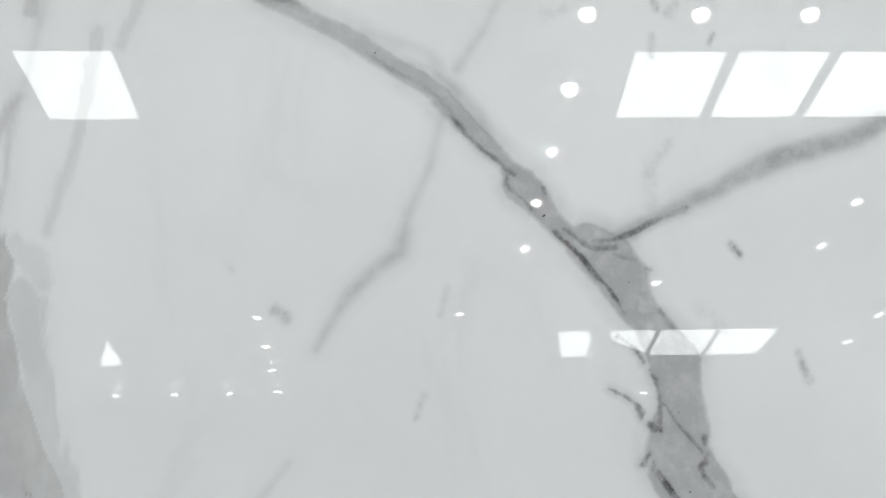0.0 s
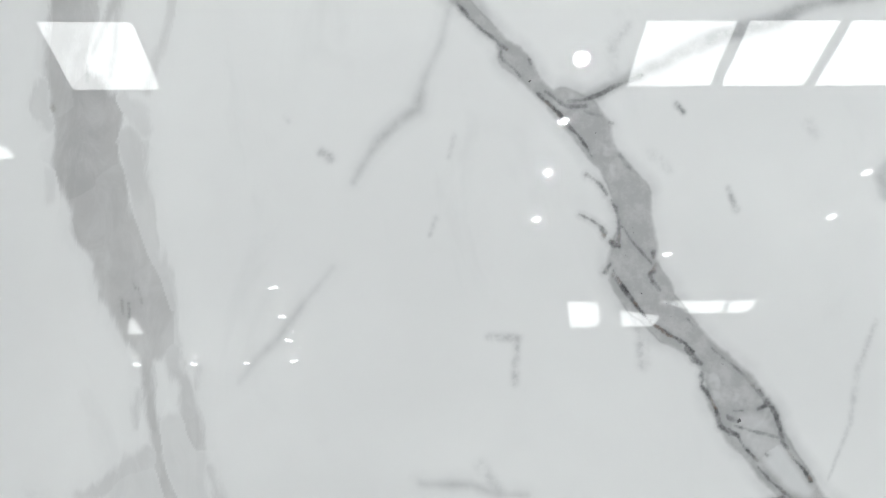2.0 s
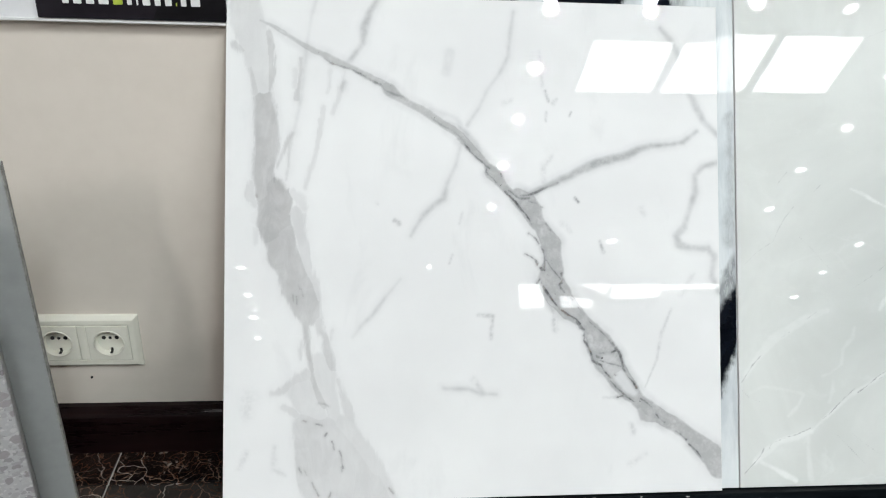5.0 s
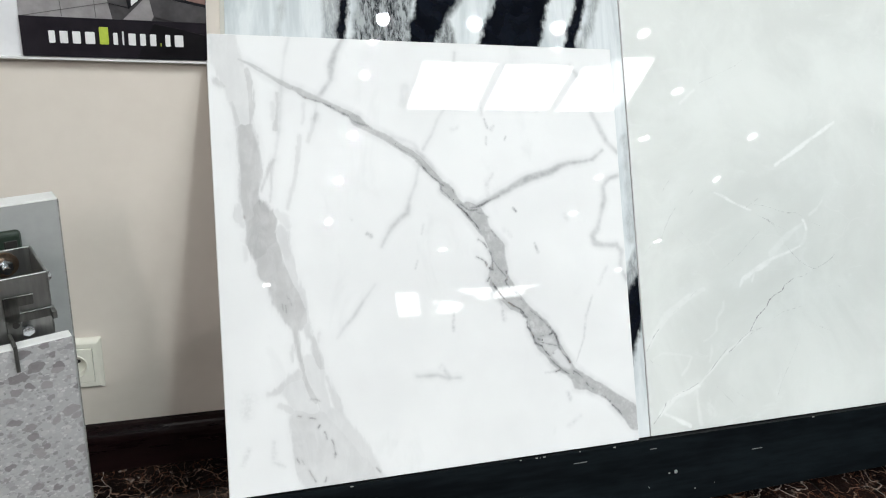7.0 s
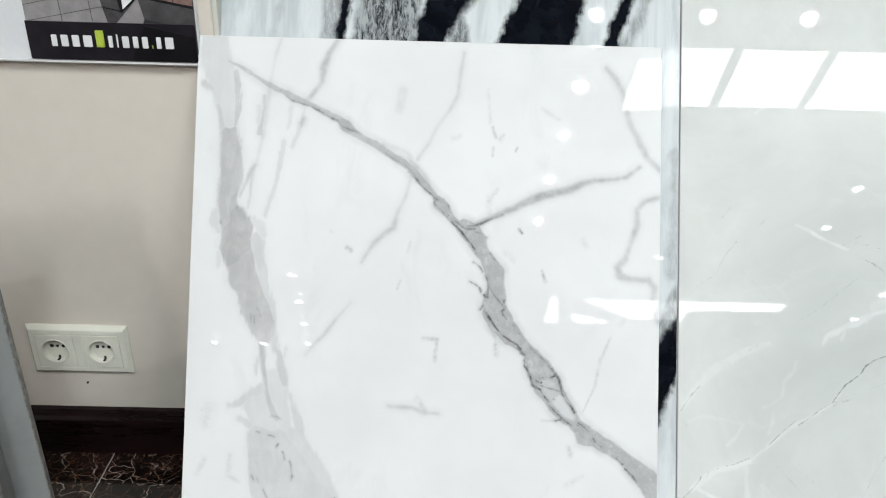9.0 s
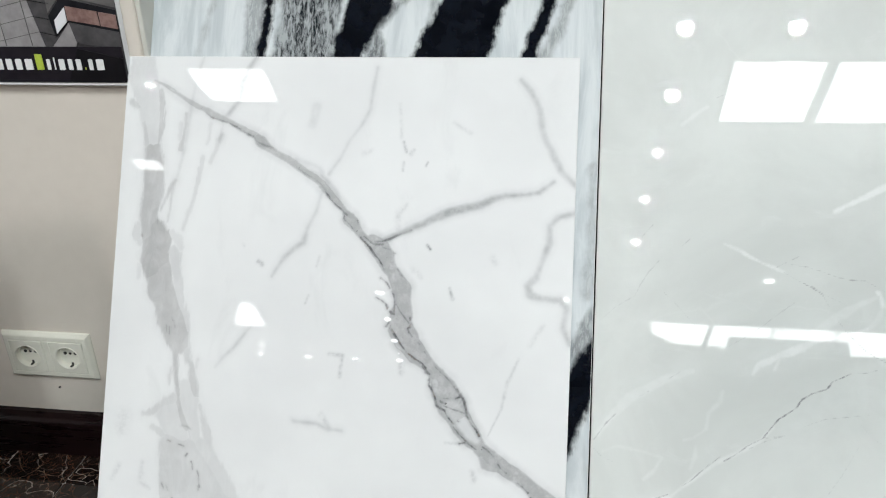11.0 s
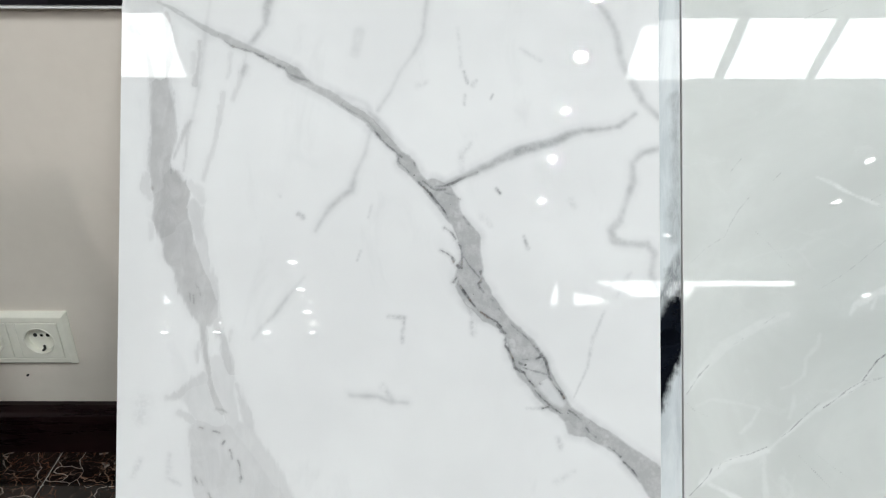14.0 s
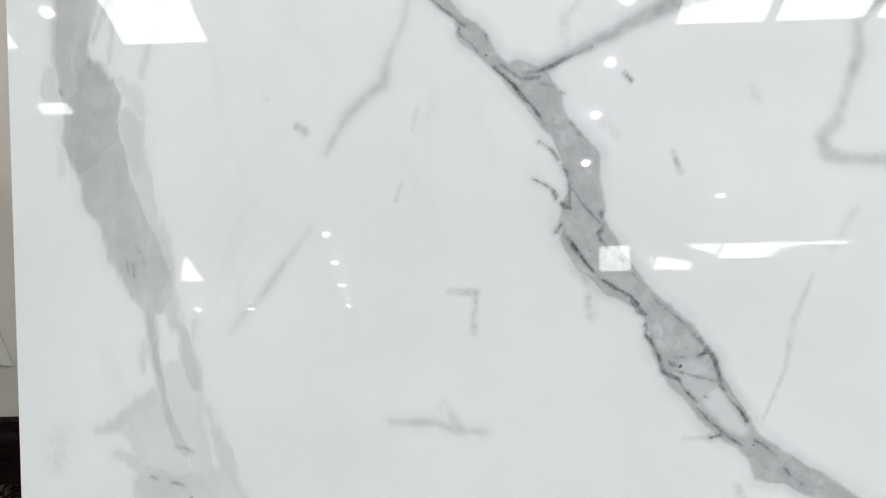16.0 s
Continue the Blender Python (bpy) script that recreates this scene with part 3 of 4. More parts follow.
vein(front, "line", 0.8, (420, 208, 1.6), (424, 202, 2.4), (428, 199, 1.2))
vein(front, "line", 1, (428, 192, 1.5), (428, 186, 1.2), (433, 178, 0.8), (437, 170, 0.9), (439, 161, 1.5), (449, 155, 0.9), (453, 148, 0.8), (461, 140, 0.6))
vein(front, "line", 0.8, (461, 136, 0.5), (468, 128, 0.7), (476, 121, 1.0), (483, 115, 0.8), (491, 110, 0.6))
vein(front, "line", 0.7, (469, 116, 0.7), (476, 118, 1.0), (481, 117, 0.6))
vein(front, "line", 0.6, (412, 237, 1.0), (414, 235, 1.0))
vein(front, "line", 0.6, (421, 226, 0.9), (424, 222, 0.7))
vein(front, "line", 0.6, (435, 208, 0.5), (447, 198, 0.6), (455, 191, 0.9), (462, 182, 0.7), (468, 176, 0.8))
vein(front, "line", 0.9, (468, 176, 1.3), (473, 167, 1.5), (475, 160, 1.8), (477, 150, 1.0))
vein(front, "line", 0.8, (464, 182, 0.7), (468, 173, 1.2), (463, 171, 1.0))
vein(front, "line", 0.7, (453, 170, 0.5), (447, 170, 0.5))
vein(front, "line", 0.6, (444, 166, 1.5), (449, 164, 1.5))
vein(front, "line", 0.75, (448, 161, 0.5), (461, 157, 0.6), (469, 155, 0.8), (476, 153, 1.0))
vein(front, "line", 0.85, (477, 150, 1.0), (483, 140, 0.6), (489, 134, 0.8), (493, 127, 0.9))
vein(front, "line", 0.6, (498, 114, 0.7), (505, 110, 0.8), (511, 104, 0.6))
vein(front, "line", 0.6, (517, 95, 0.6), (522, 89, 1.0), (528, 85, 0.8))
vein(front, "line", 0.8, (542, 74, 0.5), (548, 70, 0.7), (555, 63, 0.8))
vein(front, "line", 0.85, (558, 58, 0.7), (565, 52, 0.9), (569, 48, 0.8), (573, 42, 0.4))
vein(front, "line", 0.6, (466, 144, 0.8), (467, 143, 0.8))
vein(front, "mist", 0.3, (240, 463, 2.5), (254, 461, 2.0), (263, 458, 1.4), (273, 454, 1.4), (278, 448, 1.4), (280, 443, 1.4))
vein(front, "mist", 0.4, (278, 443, 2.0), (286, 434, 3.5), (294, 425, 3.5), (300, 415, 2.5))
vein(front, "pale", 0.55, (11, 537, 5.2), (25, 529, 5.2), (31, 507, 4.1), (37, 480, 6.0))
vein(front, "pale", 0.65, (48, 552, 3.0), (51, 530, 3.8), (51, 504, 4.5), (50, 478, 4.8))
vein(front, "pale", 0.3, (38, 529, 8.3), (40, 504, 6.0), (43, 480, 3.4))
vein(front, "pale", 0.85, (44, 478, 11.7), (46, 457, 12.6), (48, 435, 13.9), (48, 418, 13.8), (46, 402, 13.0), (45, 386, 12.4), (46, 373, 12.1), (48, 362, 13.2))
vein(front, "pale", 1, (53, 366, 16.5), (58, 354, 19.3), (57, 340, 18.2), (57, 325, 19.4), (62, 312, 18.3))
vein(front, "pale", 0.85, (63, 313, 18.8), (66, 298, 17.7), (68, 288, 18.4), (75, 278, 16.4), (81, 262, 17.8), (85, 249, 17.5), (89, 238, 15.4), (94, 225, 13.7))
vein(front, "pale", 0.45, (83, 339, 7.5), (86, 320, 7.1), (90, 303, 6.4), (93, 285, 5.4), (96, 270, 5.1), (104, 255, 4.5), (109, 238, 3.8))
vein(front, "pale", 0.6, (75, 338, 1.5), (82, 338, 1.8), (90, 337, 1.2))
vein(front, "pale", 0.5, (91, 337, 1.1), (93, 321, 1.1), (94, 305, 1.0), (98, 282, 1.0))
vein(front, "pale", 0.3, (78, 362, 4.0), (86, 357, 5.0), (91, 345, 5.0))
vein(front, "pale", 0.4, (31, 373, 3.0), (30, 359, 5.0), (35, 347, 2.0))
vein(front, "pale", 0.25, (37, 319, 3.0), (36, 305, 3.0))
vein(front, "line", 0.35, (36, 361, 1.0), (37, 358, 1.2))
vein(front, "line", 0.25, (57, 386, 0.6), (57, 375, 0.6))
vein(front, "pale", 0.6, (87, 522, 1.6), (87, 508, 1.9), (85, 489, 1.9), (82, 475, 1.4))
vein(front, "pale", 0.3, (82, 508, 2.5), (81, 489, 2.5))
vein(front, "pale", 0.65, (78, 433, 1.6), (74, 425, 2.4), (69, 415, 1.5), (64, 402, 1.4), (59, 391, 1.2))
vein(front, "pale", 0.55, (75, 426, 1.8), (74, 414, 1.3), (73, 397, 1.0), (72, 386, 1.3), (71, 378, 0.7))
vein(front, "pale", 0.5, (137, 495, 2.2), (135, 488, 2.4))
vein(front, "pale", 0.35, (139, 508, 1.0), (137, 493, 1.8), (132, 475, 1.4), (125, 459, 0.9))
vein(front, "pale", 0.3, (122, 508, 1.5), (121, 489, 1.2), (119, 482, 0.6))
vein(front, "pale", 0.35, (115, 466, 1.3), (113, 450, 2.0), (109, 432, 2.0), (105, 410, 1.6), (99, 390, 1.5), (93, 369, 1.0))
vein(front, "line", 0.5, (86, 252, 0.7), (87, 249, 0.7))
vein(front, "line", 0.45, (89, 249, 0.6), (91, 240, 0.5))
vein(front, "line", 0.45, (79, 242, 0.7), (80, 234, 0.6))
vein(front, "line", 0.4, (83, 240, 0.6), (84, 231, 0.6))
vein(front, "pale", 0.8, (87, 254, 16.6), (92, 242, 15.7), (96, 230, 15.2), (98, 219, 12.9))
vein(front, "pale", 0.45, (106, 254, 2.2), (111, 237, 2.0), (112, 216, 1.8))
vein(front, "pale", 0.8, (93, 219, 6.8), (94, 209, 4.2), (95, 195, 3.1), (96, 181, 2.5), (100, 164, 3.1))
vein(front, "pale", 0.7, (100, 164, 3.4), (102, 150, 3.1), (105, 136, 3.4), (110, 122, 4.5), (115, 112, 5.0))
vein(front, "pale", 0.4, (90, 189, 1.2), (88, 178, 1.3), (89, 167, 0.9))
vein(front, "pale", 0.6, (108, 212, 4.5), (111, 200, 4.2), (118, 191, 3.6), (120, 177, 5.0), (121, 163, 6.6), (123, 155, 4.9))
vein(front, "pale", 0.5, (124, 200, 1.2), (123, 189, 1.5))
vein(front, "pale", 0.3, (111, 164, 9.7), (117, 145, 12.4), (124, 119, 8.4), (129, 94, 6.3))
vein(front, "line", 0.25, (109, 115, 1.2), (116, 114, 1.4), (121, 111, 1.0))
vein(front, "pale", 0.55, (118, 111, 2.0), (122, 100, 1.5), (122, 86, 1.2))
vein(front, "pale", 0.42, (57, 127, 1.5), (74, 133, 6.0), (88, 142, 9.0), (96, 150, 6.0))
vein(front, "pale", 0.32, (87, 131, 16.3), (98, 112, 12.7), (107, 100, 13.4))
vein(front, "pale", 0.45, (133, 128, 1.5), (141, 111, 2.0), (150, 94, 1.5))
vein(front, "pale", 0.4, (131, 142, 1.4), (139, 119, 3.6), (146, 97, 5.0), (150, 79, 5.8))
vein(front, "pale", 0.4, (70, 111, 3.0), (80, 105, 2.5), (91, 97, 1.5))
vein(front, "pale", 0.5, (102, 86, 21.2), (110, 69, 28.8), (116, 53, 34.1), (123, 35, 38.5))
vein(front, "pale", 0.36, (136, 87, 14.6), (151, 68, 12.7), (163, 51, 13.5), (174, 35, 12.6))
vein(front, "pale", 0.45, (119, 63, 36.9), (131, 34, 45.6), (144, 4, 47.9), (152, -11, 47.3))
vein(front, "pale", 0.36, (161, 60, 5.4), (183, 29, 6.5), (198, -2, 6.2))
vein(front, "line", 0.5, (92, 95, 0.8), (95, 94, 0.8))
vein(front, "line", 0.5, (107, 91, 0.8), (113, 89, 0.8))
vein(front, "line", 0.5, (117, 77, 0.8), (119, 80, 0.8))
vein(front, "line", 0.5, (125, 70, 0.8), (128, 61, 0.8))
vein(front, "line", 0.5, (134, 59, 0.8), (136, 53, 0.8), (137, 44, 0.8), (138, 39, 0.8))
vein(front, "line", 0.5, (87, 40, 0.8), (90, 34, 0.8))
vein(front, "line", 0.4, (93, 38, 0.8), (96, 32, 0.8))
vein(front, "line", 0.4, (102, 23, 0.8), (105, 16, 0.8), (110, 7, 0.8))
vein(front, "line", 0.4, (136, 40, 0.8), (137, 35, 0.8))
vein(front, "line", 0.4, (124, 11, 0.8), (122, 6, 0.8))
vein(front, "line", 0.4, (192, 14, 0.8), (197, 8, 0.8))
vein(front, "mist", 0.35, (107, 599, 1.0), (100, 575, 1.4), (95, 545, 1.2), (91, 501, 1.2), (86, 464, 1.2), (79, 434, 1.2))
vein(front, "mist", 0.75, (179, 599, 2.2), (168, 580, 3.2), (162, 561, 4.0), (160, 542, 3.0), (146, 523, 2.5), (139, 516, 2.0))
vein(front, "mist", 0.5, (139, 495, 2.0), (136, 486, 1.6))
vein(front, "mist", 0.25, (265, 533, 6.0), (261, 510, 5.0))
vein(front, "pale", 0.35, (20, 601, 17.1), (24, 566, 19.2), (33, 537, 17.8), (41, 507, 12.9), (45, 471, 10.1), (47, 434, 9.8))
vein(front, "mist", 1, (351, 361, 1.6), (363, 363, 2.3), (374, 369, 2.8), (388, 375, 3.1), (400, 381, 3.3), (414, 387, 4.0), (430, 395, 4.5), (446, 402, 4.5), (465, 407, 4.5), (483, 412, 4.5), (497, 419, 3.8), (514, 424, 2.6), (530, 425, 1.6), (556, 429, 2.2), (573, 443, 1.8))
vein(front, "mist", 0.6, (528, 571, 1.8), (541, 556, 2.5), (552, 534, 3.3), (557, 506, 3.3), (564, 489, 3.6), (575, 468, 4.0), (583, 454, 3.3), (600, 439, 2.9))
vein(front, "mist", 0.65, (598, 404, 2.2), (581, 399, 2.5), (570, 388, 2.9), (570, 366, 3.3), (563, 348, 3.3), (556, 324, 3.6), (545, 313, 3.6), (549, 302, 4.0), (565, 298, 2.9), (586, 297, 3.3), (594, 287, 3.6), (590, 263, 2.9), (599, 244, 2.2))
vein(front, "mist", 0.5, (343, 586, 0.7), (339, 560, 1.4), (336, 531, 1.4), (325, 509, 1.4), (311, 490, 1.4), (301, 468, 1.4), (286, 446, 1.1))
vein(front, "mist", 0.6, (279, 424, 1.4), (272, 398, 1.8), (262, 376, 2.2), (257, 357, 2.9), (245, 348, 2.2), (234, 338, 2.2), (224, 323, 1.4), (218, 312, 0.7))
vein(front, "mist", 0.5, (205, 260, 0.7), (187, 238, 1.1), (173, 219, 1.4), (159, 205, 1.4), (149, 192, 0.7))
vein(front, "mist", 0.6, (257, 130, 1.1), (287, 129, 1.8), (302, 123, 1.8), (320, 122, 0.7))
vein(front, "soft", 0.6, (299, 217, 1.8), (316, 216, 2.2))
vein(front, "soft", 0.6, (316, 215, 1.8), (314, 189, 1.8))
vein(front, "soft", 0.9, (199, 330, 2.2), (204, 327, 2.2))
vein(front, "soft", 1.3, (418, 359, 1.4), (422, 354, 1.4))
vein(front, "soft", 0.8, (449, 306, 1.4), (453, 293, 1.8))
vein(front, "soft", 0.45, (385, 234, 1.8), (391, 217, 2.2))
vein(front, "soft", 0.8, (392, 213, 2.5), (393, 199, 2.5))
vein(front, "soft", 0.8, (382, 490, 1.4), (386, 477, 1.4))
vein(front, "soft", 0.6, (392, 475, 2.2), (396, 480, 1.4))
vein(front, "soft", 0.6, (383, 463, 1.4), (383, 453, 1.4))
vein(front, "soft", 0.7, (412, 459, 1.1), (414, 464, 1.1))
vein(front, "soft", 0.4, (268, 289, 1.4), (264, 279, 1.1))
vein(front, "soft", 0.25, (446, 515, 2.2), (467, 503, 2.2))
vein(front, "soft", 0.25, (29, 122, 7.2), (27, 105, 6.5))
vein(front, "soft", 0.3, (27, 59, 2.9), (18, 42, 2.9))
vein(front, "soft", 0.3, (59, 65, 2.5), (58, 40, 2.9), (70, 33, 2.2))
vein(front, "soft", 0.4, (538, 223, 1.4), (525, 193, 1.8), (519, 162, 1.4), (504, 128, 0.7))
vein(front, "soft", 0.25, (566, 265, 2.2), (551, 240, 2.5))
vein(front, "soft", 0.25, (501, 346, 2.9), (505, 339, 2.9))
vein(front, "soft", 0.35, (379, 380, 2.9), (379, 398, 2.9), (390, 409, 2.2))
vein(front, "soft", 0.3, (375, 539, 1.4), (379, 495, 1.8))
vein(front, "soft", 0.3, (276, 327, 1.4), (280, 340, 1.4))
vein(front, "soft", 0.35, (293, 140, 2.9), (304, 125, 2.9))
vein(front, "soft", 0.3, (247, 452, 1.1), (273, 447, 1.1), (287, 435, 1.1))
vein(front, "soft", 0.22, (331, 474, 2.9), (341, 478, 2.2))
vein(front, "soft", 0.25, (403, 327, 3.6), (412, 318, 2.2))
vein(front, "soft", 0.3, (177, 352, 1.4), (178, 350, 1.4))
vein(front, "soft", 0.35, (452, 116, 1.4), (473, 116, 1.4))
vein(front, "soft", 0.4, (489, 74, 2.9), (486, 84, 2.2))
vein(front, "soft", 0.25, (484, 35, 2.9), (504, 47, 2.2))
panda = Field(0.6045, 1.2, 0.003)
vein(panda, "band", 1, (147, 535, 5.2), (159, 606, 5.9), (167, 681, 7.4), (174, 751, 5.9))
vein(panda, "band", 1, (239, 536, 14.8), (275, 607, 18.5), (304, 680, 29.6), (334, 748, 33.3))
vein(panda, "band", 1, (374, 538, 37.0), (415, 607, 46.6), (443, 679, 39.2), (468, 746, 40.7))
vein(panda, "band", 1, (494, 539, 7.4), (514, 607, 8.9), (538, 678, 8.1), (562, 745, 7.4))
vein(panda, "band", 1, (639, 282, 11.1), (605, 225, 14.8), (587, 183, 20.0), (565, 127, 20.7), (537, 70, 22.2))
vein(panda, "band", 0.5, (385, 627, 3.7), (375, 608, 3.0))
vein(panda, "pale", 1, (185, 536, 33.3), (215, 607, 41.4), (228, 681, 41.4), (250, 750, 40.7))
vein(panda, "pale", 0.8, (292, 537, 11.1), (315, 607, 14.8), (310, 642, 11.1), (347, 680, 7.4))
vein(panda, "pale", 0.5, (139, 535, 11.1), (146, 606, 14.8), (149, 681, 14.8))
vein(panda, "pale", 0.5, (483, 539, 11.1), (534, 607, 11.1), (554, 649, 7.4), (577, 722, 7.4))
vein(panda, "pale", 0.3, (60, 534, 5.2), (71, 606, 5.2), (89, 682, 5.2))
vein(panda, "pale", 0.3, (599, 462, 7.4), (602, 378, 7.4), (597, 308, 11.1))
vein(panda, "pale", 0.6, (611, 280, 14.8), (579, 224, 14.8), (560, 181, 14.8))
vein(panda, "pale", 0.5, (390, 679, 7.4), (385, 650, 5.2))
grey = Field(0.600, 1.2, 0.002, 0.84)
vein(grey, "pale", 0.9, (276, 417, 1.0), (305, 432, 2.4), (330, 446, 2.8), (352, 459, 2.6), (367, 467, 2.0), (392, 481, 2.0), (409, 490, 1.8))
vein(grey, "pale", 0.85, (151, 374, 0.9), (166, 368, 1.3), (176, 362, 1.5), (196, 352, 1.1), (212, 346, 1.0), (220, 343, 0.5))
vein(grey, "line", 0.5, (212, 348, 0.7), (220, 353, 0.6), (237, 362, 0.5))
vein(grey, "line", 0.55, (228, 352, 0.7), (244, 350, 0.6), (263, 345, 0.6), (279, 339, 0.6), (295, 336, 0.8), (311, 336, 0.6), (326, 328, 0.6), (339, 320, 0.5), (370, 308, 0.4))
vein(grey, "line", 0.75, (220, 342, 0.4), (238, 332, 0.6), (251, 326, 0.9), (264, 317, 0.8), (271, 304, 0.7))
vein(grey, "line", 0.35, (251, 328, 0.5), (270, 316, 0.5), (293, 305, 0.4))
vein(grey, "line", 0.75, (281, 288, 0.8), (290, 276, 0.7), (300, 265, 0.8), (312, 254, 0.9), (325, 246, 0.8), (341, 239, 0.5))
vein(grey, "line", 0.6, (347, 241, 0.7), (365, 248, 0.8), (380, 256, 0.8), (386, 262, 0.5))
vein(grey, "line", 0.3, (341, 241, 0.5), (353, 235, 0.5), (362, 229, 0.4))
vein(grey, "line", 0.35, (81, 313, 0.6), (97, 298, 0.7), (117, 276, 0.6), (138, 255, 0.5))
vein(grey, "line", 0.3, (75, 351, 0.7), (63, 337, 0.8), (53, 320, 0.6), (47, 307, 0.6), (24, 292, 0.5), (5, 274, 0.6))
vein(grey, "line", 0.35, (67, 395, 0.6), (57, 384, 0.6), (53, 377, 0.4))
vein(grey, "line", 0.3, (111, 379, 0.7), (101, 369, 0.5))
vein(grey, "line", 0.3, (233, 307, 0.7), (214, 292, 0.6), (195, 276, 0.6), (176, 262, 0.5), (151, 247, 0.4))
vein(grey, "pale", 0.45, (99, 520, 1.0), (112, 531, 1.4), (128, 542, 0.8))
vein(grey, "line", 0.4, (138, 553, 0.8), (154, 560, 0.8), (167, 565, 0.5), (186, 573, 0.5), (212, 584, 0.6), (228, 595, 0.4))
vein(grey, "pale", 0.9, (325, 323, 1.6), (329, 315, 2.0), (331, 305, 1.6))
vein(grey, "pale", 0.3, (331, 305, 1.5), (324, 288, 2.5), (315, 280, 1.5))
vein(grey, "pale", 0.85, (315, 280, 1.4), (299, 274, 1.4), (281, 268, 1.2), (265, 264, 1.6), (253, 261, 2.2), (243, 255, 4.0), (231, 249, 4.0))
vein(grey, "pale", 0.85, (231, 249, 4.0), (218, 244, 3.0), (206, 237, 3.4), (193, 231, 2.6), (187, 220, 1.2))
vein(grey, "pale", 0.7, (218, 244, 1.4), (214, 234, 1.2), (211, 226, 0.7))
vein(grey, "pale", 0.35, (327, 318, 1.2), (308, 309, 2.0), (293, 300, 4.5), (274, 286, 5.0), (253, 269, 5.0))
vein(grey, "pale", 0.4, (369, 355, 0.8), (357, 342, 1.2), (339, 331, 1.0))
vein(grey, "soft", 0.45, (308, 294, 18.0), (271, 276, 22.0), (240, 262, 20.0), (209, 240, 16.0), (177, 224, 12.0))
vein(grey, "soft", 0.5, (116, 219, 12.0), (94, 213, 14.0), (68, 200, 14.0), (45, 189, 14.0), (23, 168, 12.0), (4, 137, 8.0))
vein(grey, "pale", 0.4, (116, 219, 3.0), (87, 209, 4.0), (68, 197, 4.5), (45, 184, 5.0), (26, 163, 4.0), (8, 138, 2.5))
vein(grey, "line", 0.45, (103, 218, 0.8), (90, 209, 0.7))
vein(grey, "line", 0.45, (67, 193, 0.6), (55, 185, 0.5))
vein(grey, "line", 0.5, (30, 165, 0.6), (17, 151, 0.8), (3, 130, 0.8))
vein(grey, "line", 1, (297, 227, 0.8), (288, 222, 0.8), (276, 216, 0.9), (270, 207, 1.0), (254, 201, 0.8), (242, 193, 1.2), (236, 183, 1.0), (227, 176, 0.9), (217, 169, 1.1), (208, 158, 0.9), (199, 145, 0.8), (183, 136, 0.8))
vein(grey, "line", 0.5, (325, 232, 0.7), (313, 228, 0.6), (301, 227, 0.6))
vein(grey, "line", 0.8, (183, 136, 0.8), (171, 126, 0.9), (155, 115, 0.7))
vein(grey, "line", 0.7, (152, 121, 0.9), (139, 110, 0.7), (127, 99, 0.8), (118, 90, 0.7), (108, 83, 0.6))
vein(grey, "line", 0.5, (199, 145, 0.5), (212, 148, 0.5), (224, 150, 0.4))
vein(grey, "line", 0.4, (184, 132, 0.5), (202, 142, 0.5), (221, 149, 0.4))
vein(grey, "line", 0.7, (92, 72, 0.7), (73, 64, 0.8), (60, 61, 0.6), (41, 54, 0.5))
vein(grey, "line", 0.7, (41, 55, 0.8), (38, 48, 0.7))
vein(grey, "line", 0.8, (31, 48, 1.2), (26, 39, 0.8), (19, 31, 0.6), (6, 18, 0.5))
vein(grey, "pale", 0.55, (211, 159, 1.0), (196, 142, 2.0), (174, 128, 1.5), (149, 114, 1.5), (124, 95, 1.2), (93, 68, 1.0))
vein(grey, "pale", 0.6, (93, 68, 2.5), (73, 61, 3.5), (51, 56, 3.5), (32, 43, 4.5), (19, 31, 2.5))
vein(grey, "soft", 0.45, (92, 70, 8.0), (61, 55, 12.0), (35, 40, 10.0))
vein(grey, "pale", 0.75, (27, 31, 1.2), (42, 24, 1.8), (62, 13, 2.0), (72, 7, 2.2))
vein(grey, "pale", 0.35, (89, 64, 1.5), (89, 38, 2.5), (92, 9, 3.0))
vein(grey, "pale", 0.3, (93, 67, 1.2), (83, 53, 0.8))
vein(grey, "soft", 0.4, (304, 213, 18.0), (273, 192, 24.0), (243, 164, 22.0), (218, 143, 10.0))
vein(grey, "soft", 0.3, (408, 212, 16.0), (360, 203, 18.0), (310, 207, 16.0))
vein(grey, "line", 0.35, (243, 161, 0.4), (268, 172, 0.5), (299, 177, 0.8), (317, 180, 0.5))
vein(grey, "line", 0.3, (308, 168, 0.5), (321, 153, 0.6), (336, 144, 0.4))
vein(grey, "line", 0.45, (341, 143, 0.8), (358, 136, 0.7), (373, 129, 0.5))
vein(grey, "line", 0.4, (353, 206, 0.5), (372, 198, 0.5))
vein(grey, "line", 0.4, (390, 208, 0.7), (396, 202, 0.6), (401, 195, 0.5))
vein(grey, "line", 0.35, (270, 81, 0.8), (255, 59, 0.6), (246, 40, 0.6), (237, 24, 0.5))
vein(grey, "line", 0.25, (306, 143, 0.5), (288, 109, 0.5), (273, 86, 0.5))
vein(grey, "line", 0.45, (127, 63, 0.5), (145, 45, 0.7), (165, 24, 0.7))
vein(grey, "line", 0.35, (141, 70, 0.5), (161, 53, 0.6), (187, 35, 0.5))
vein(grey, "pale", 0.35, (153, 198, 1.2), (150, 185, 1.6), (137, 171, 1.0), (134, 151, 1.0), (119, 140, 0.8), (109, 137, 0.6))
vein(grey, "pale", 0.35, (123, 131, 1.0), (122, 118, 1.2), (117, 104, 0.8))
vein(grey, "pale", 0.4, (84, 114, 0.8), (75, 98, 1.0), (64, 88, 0.7))
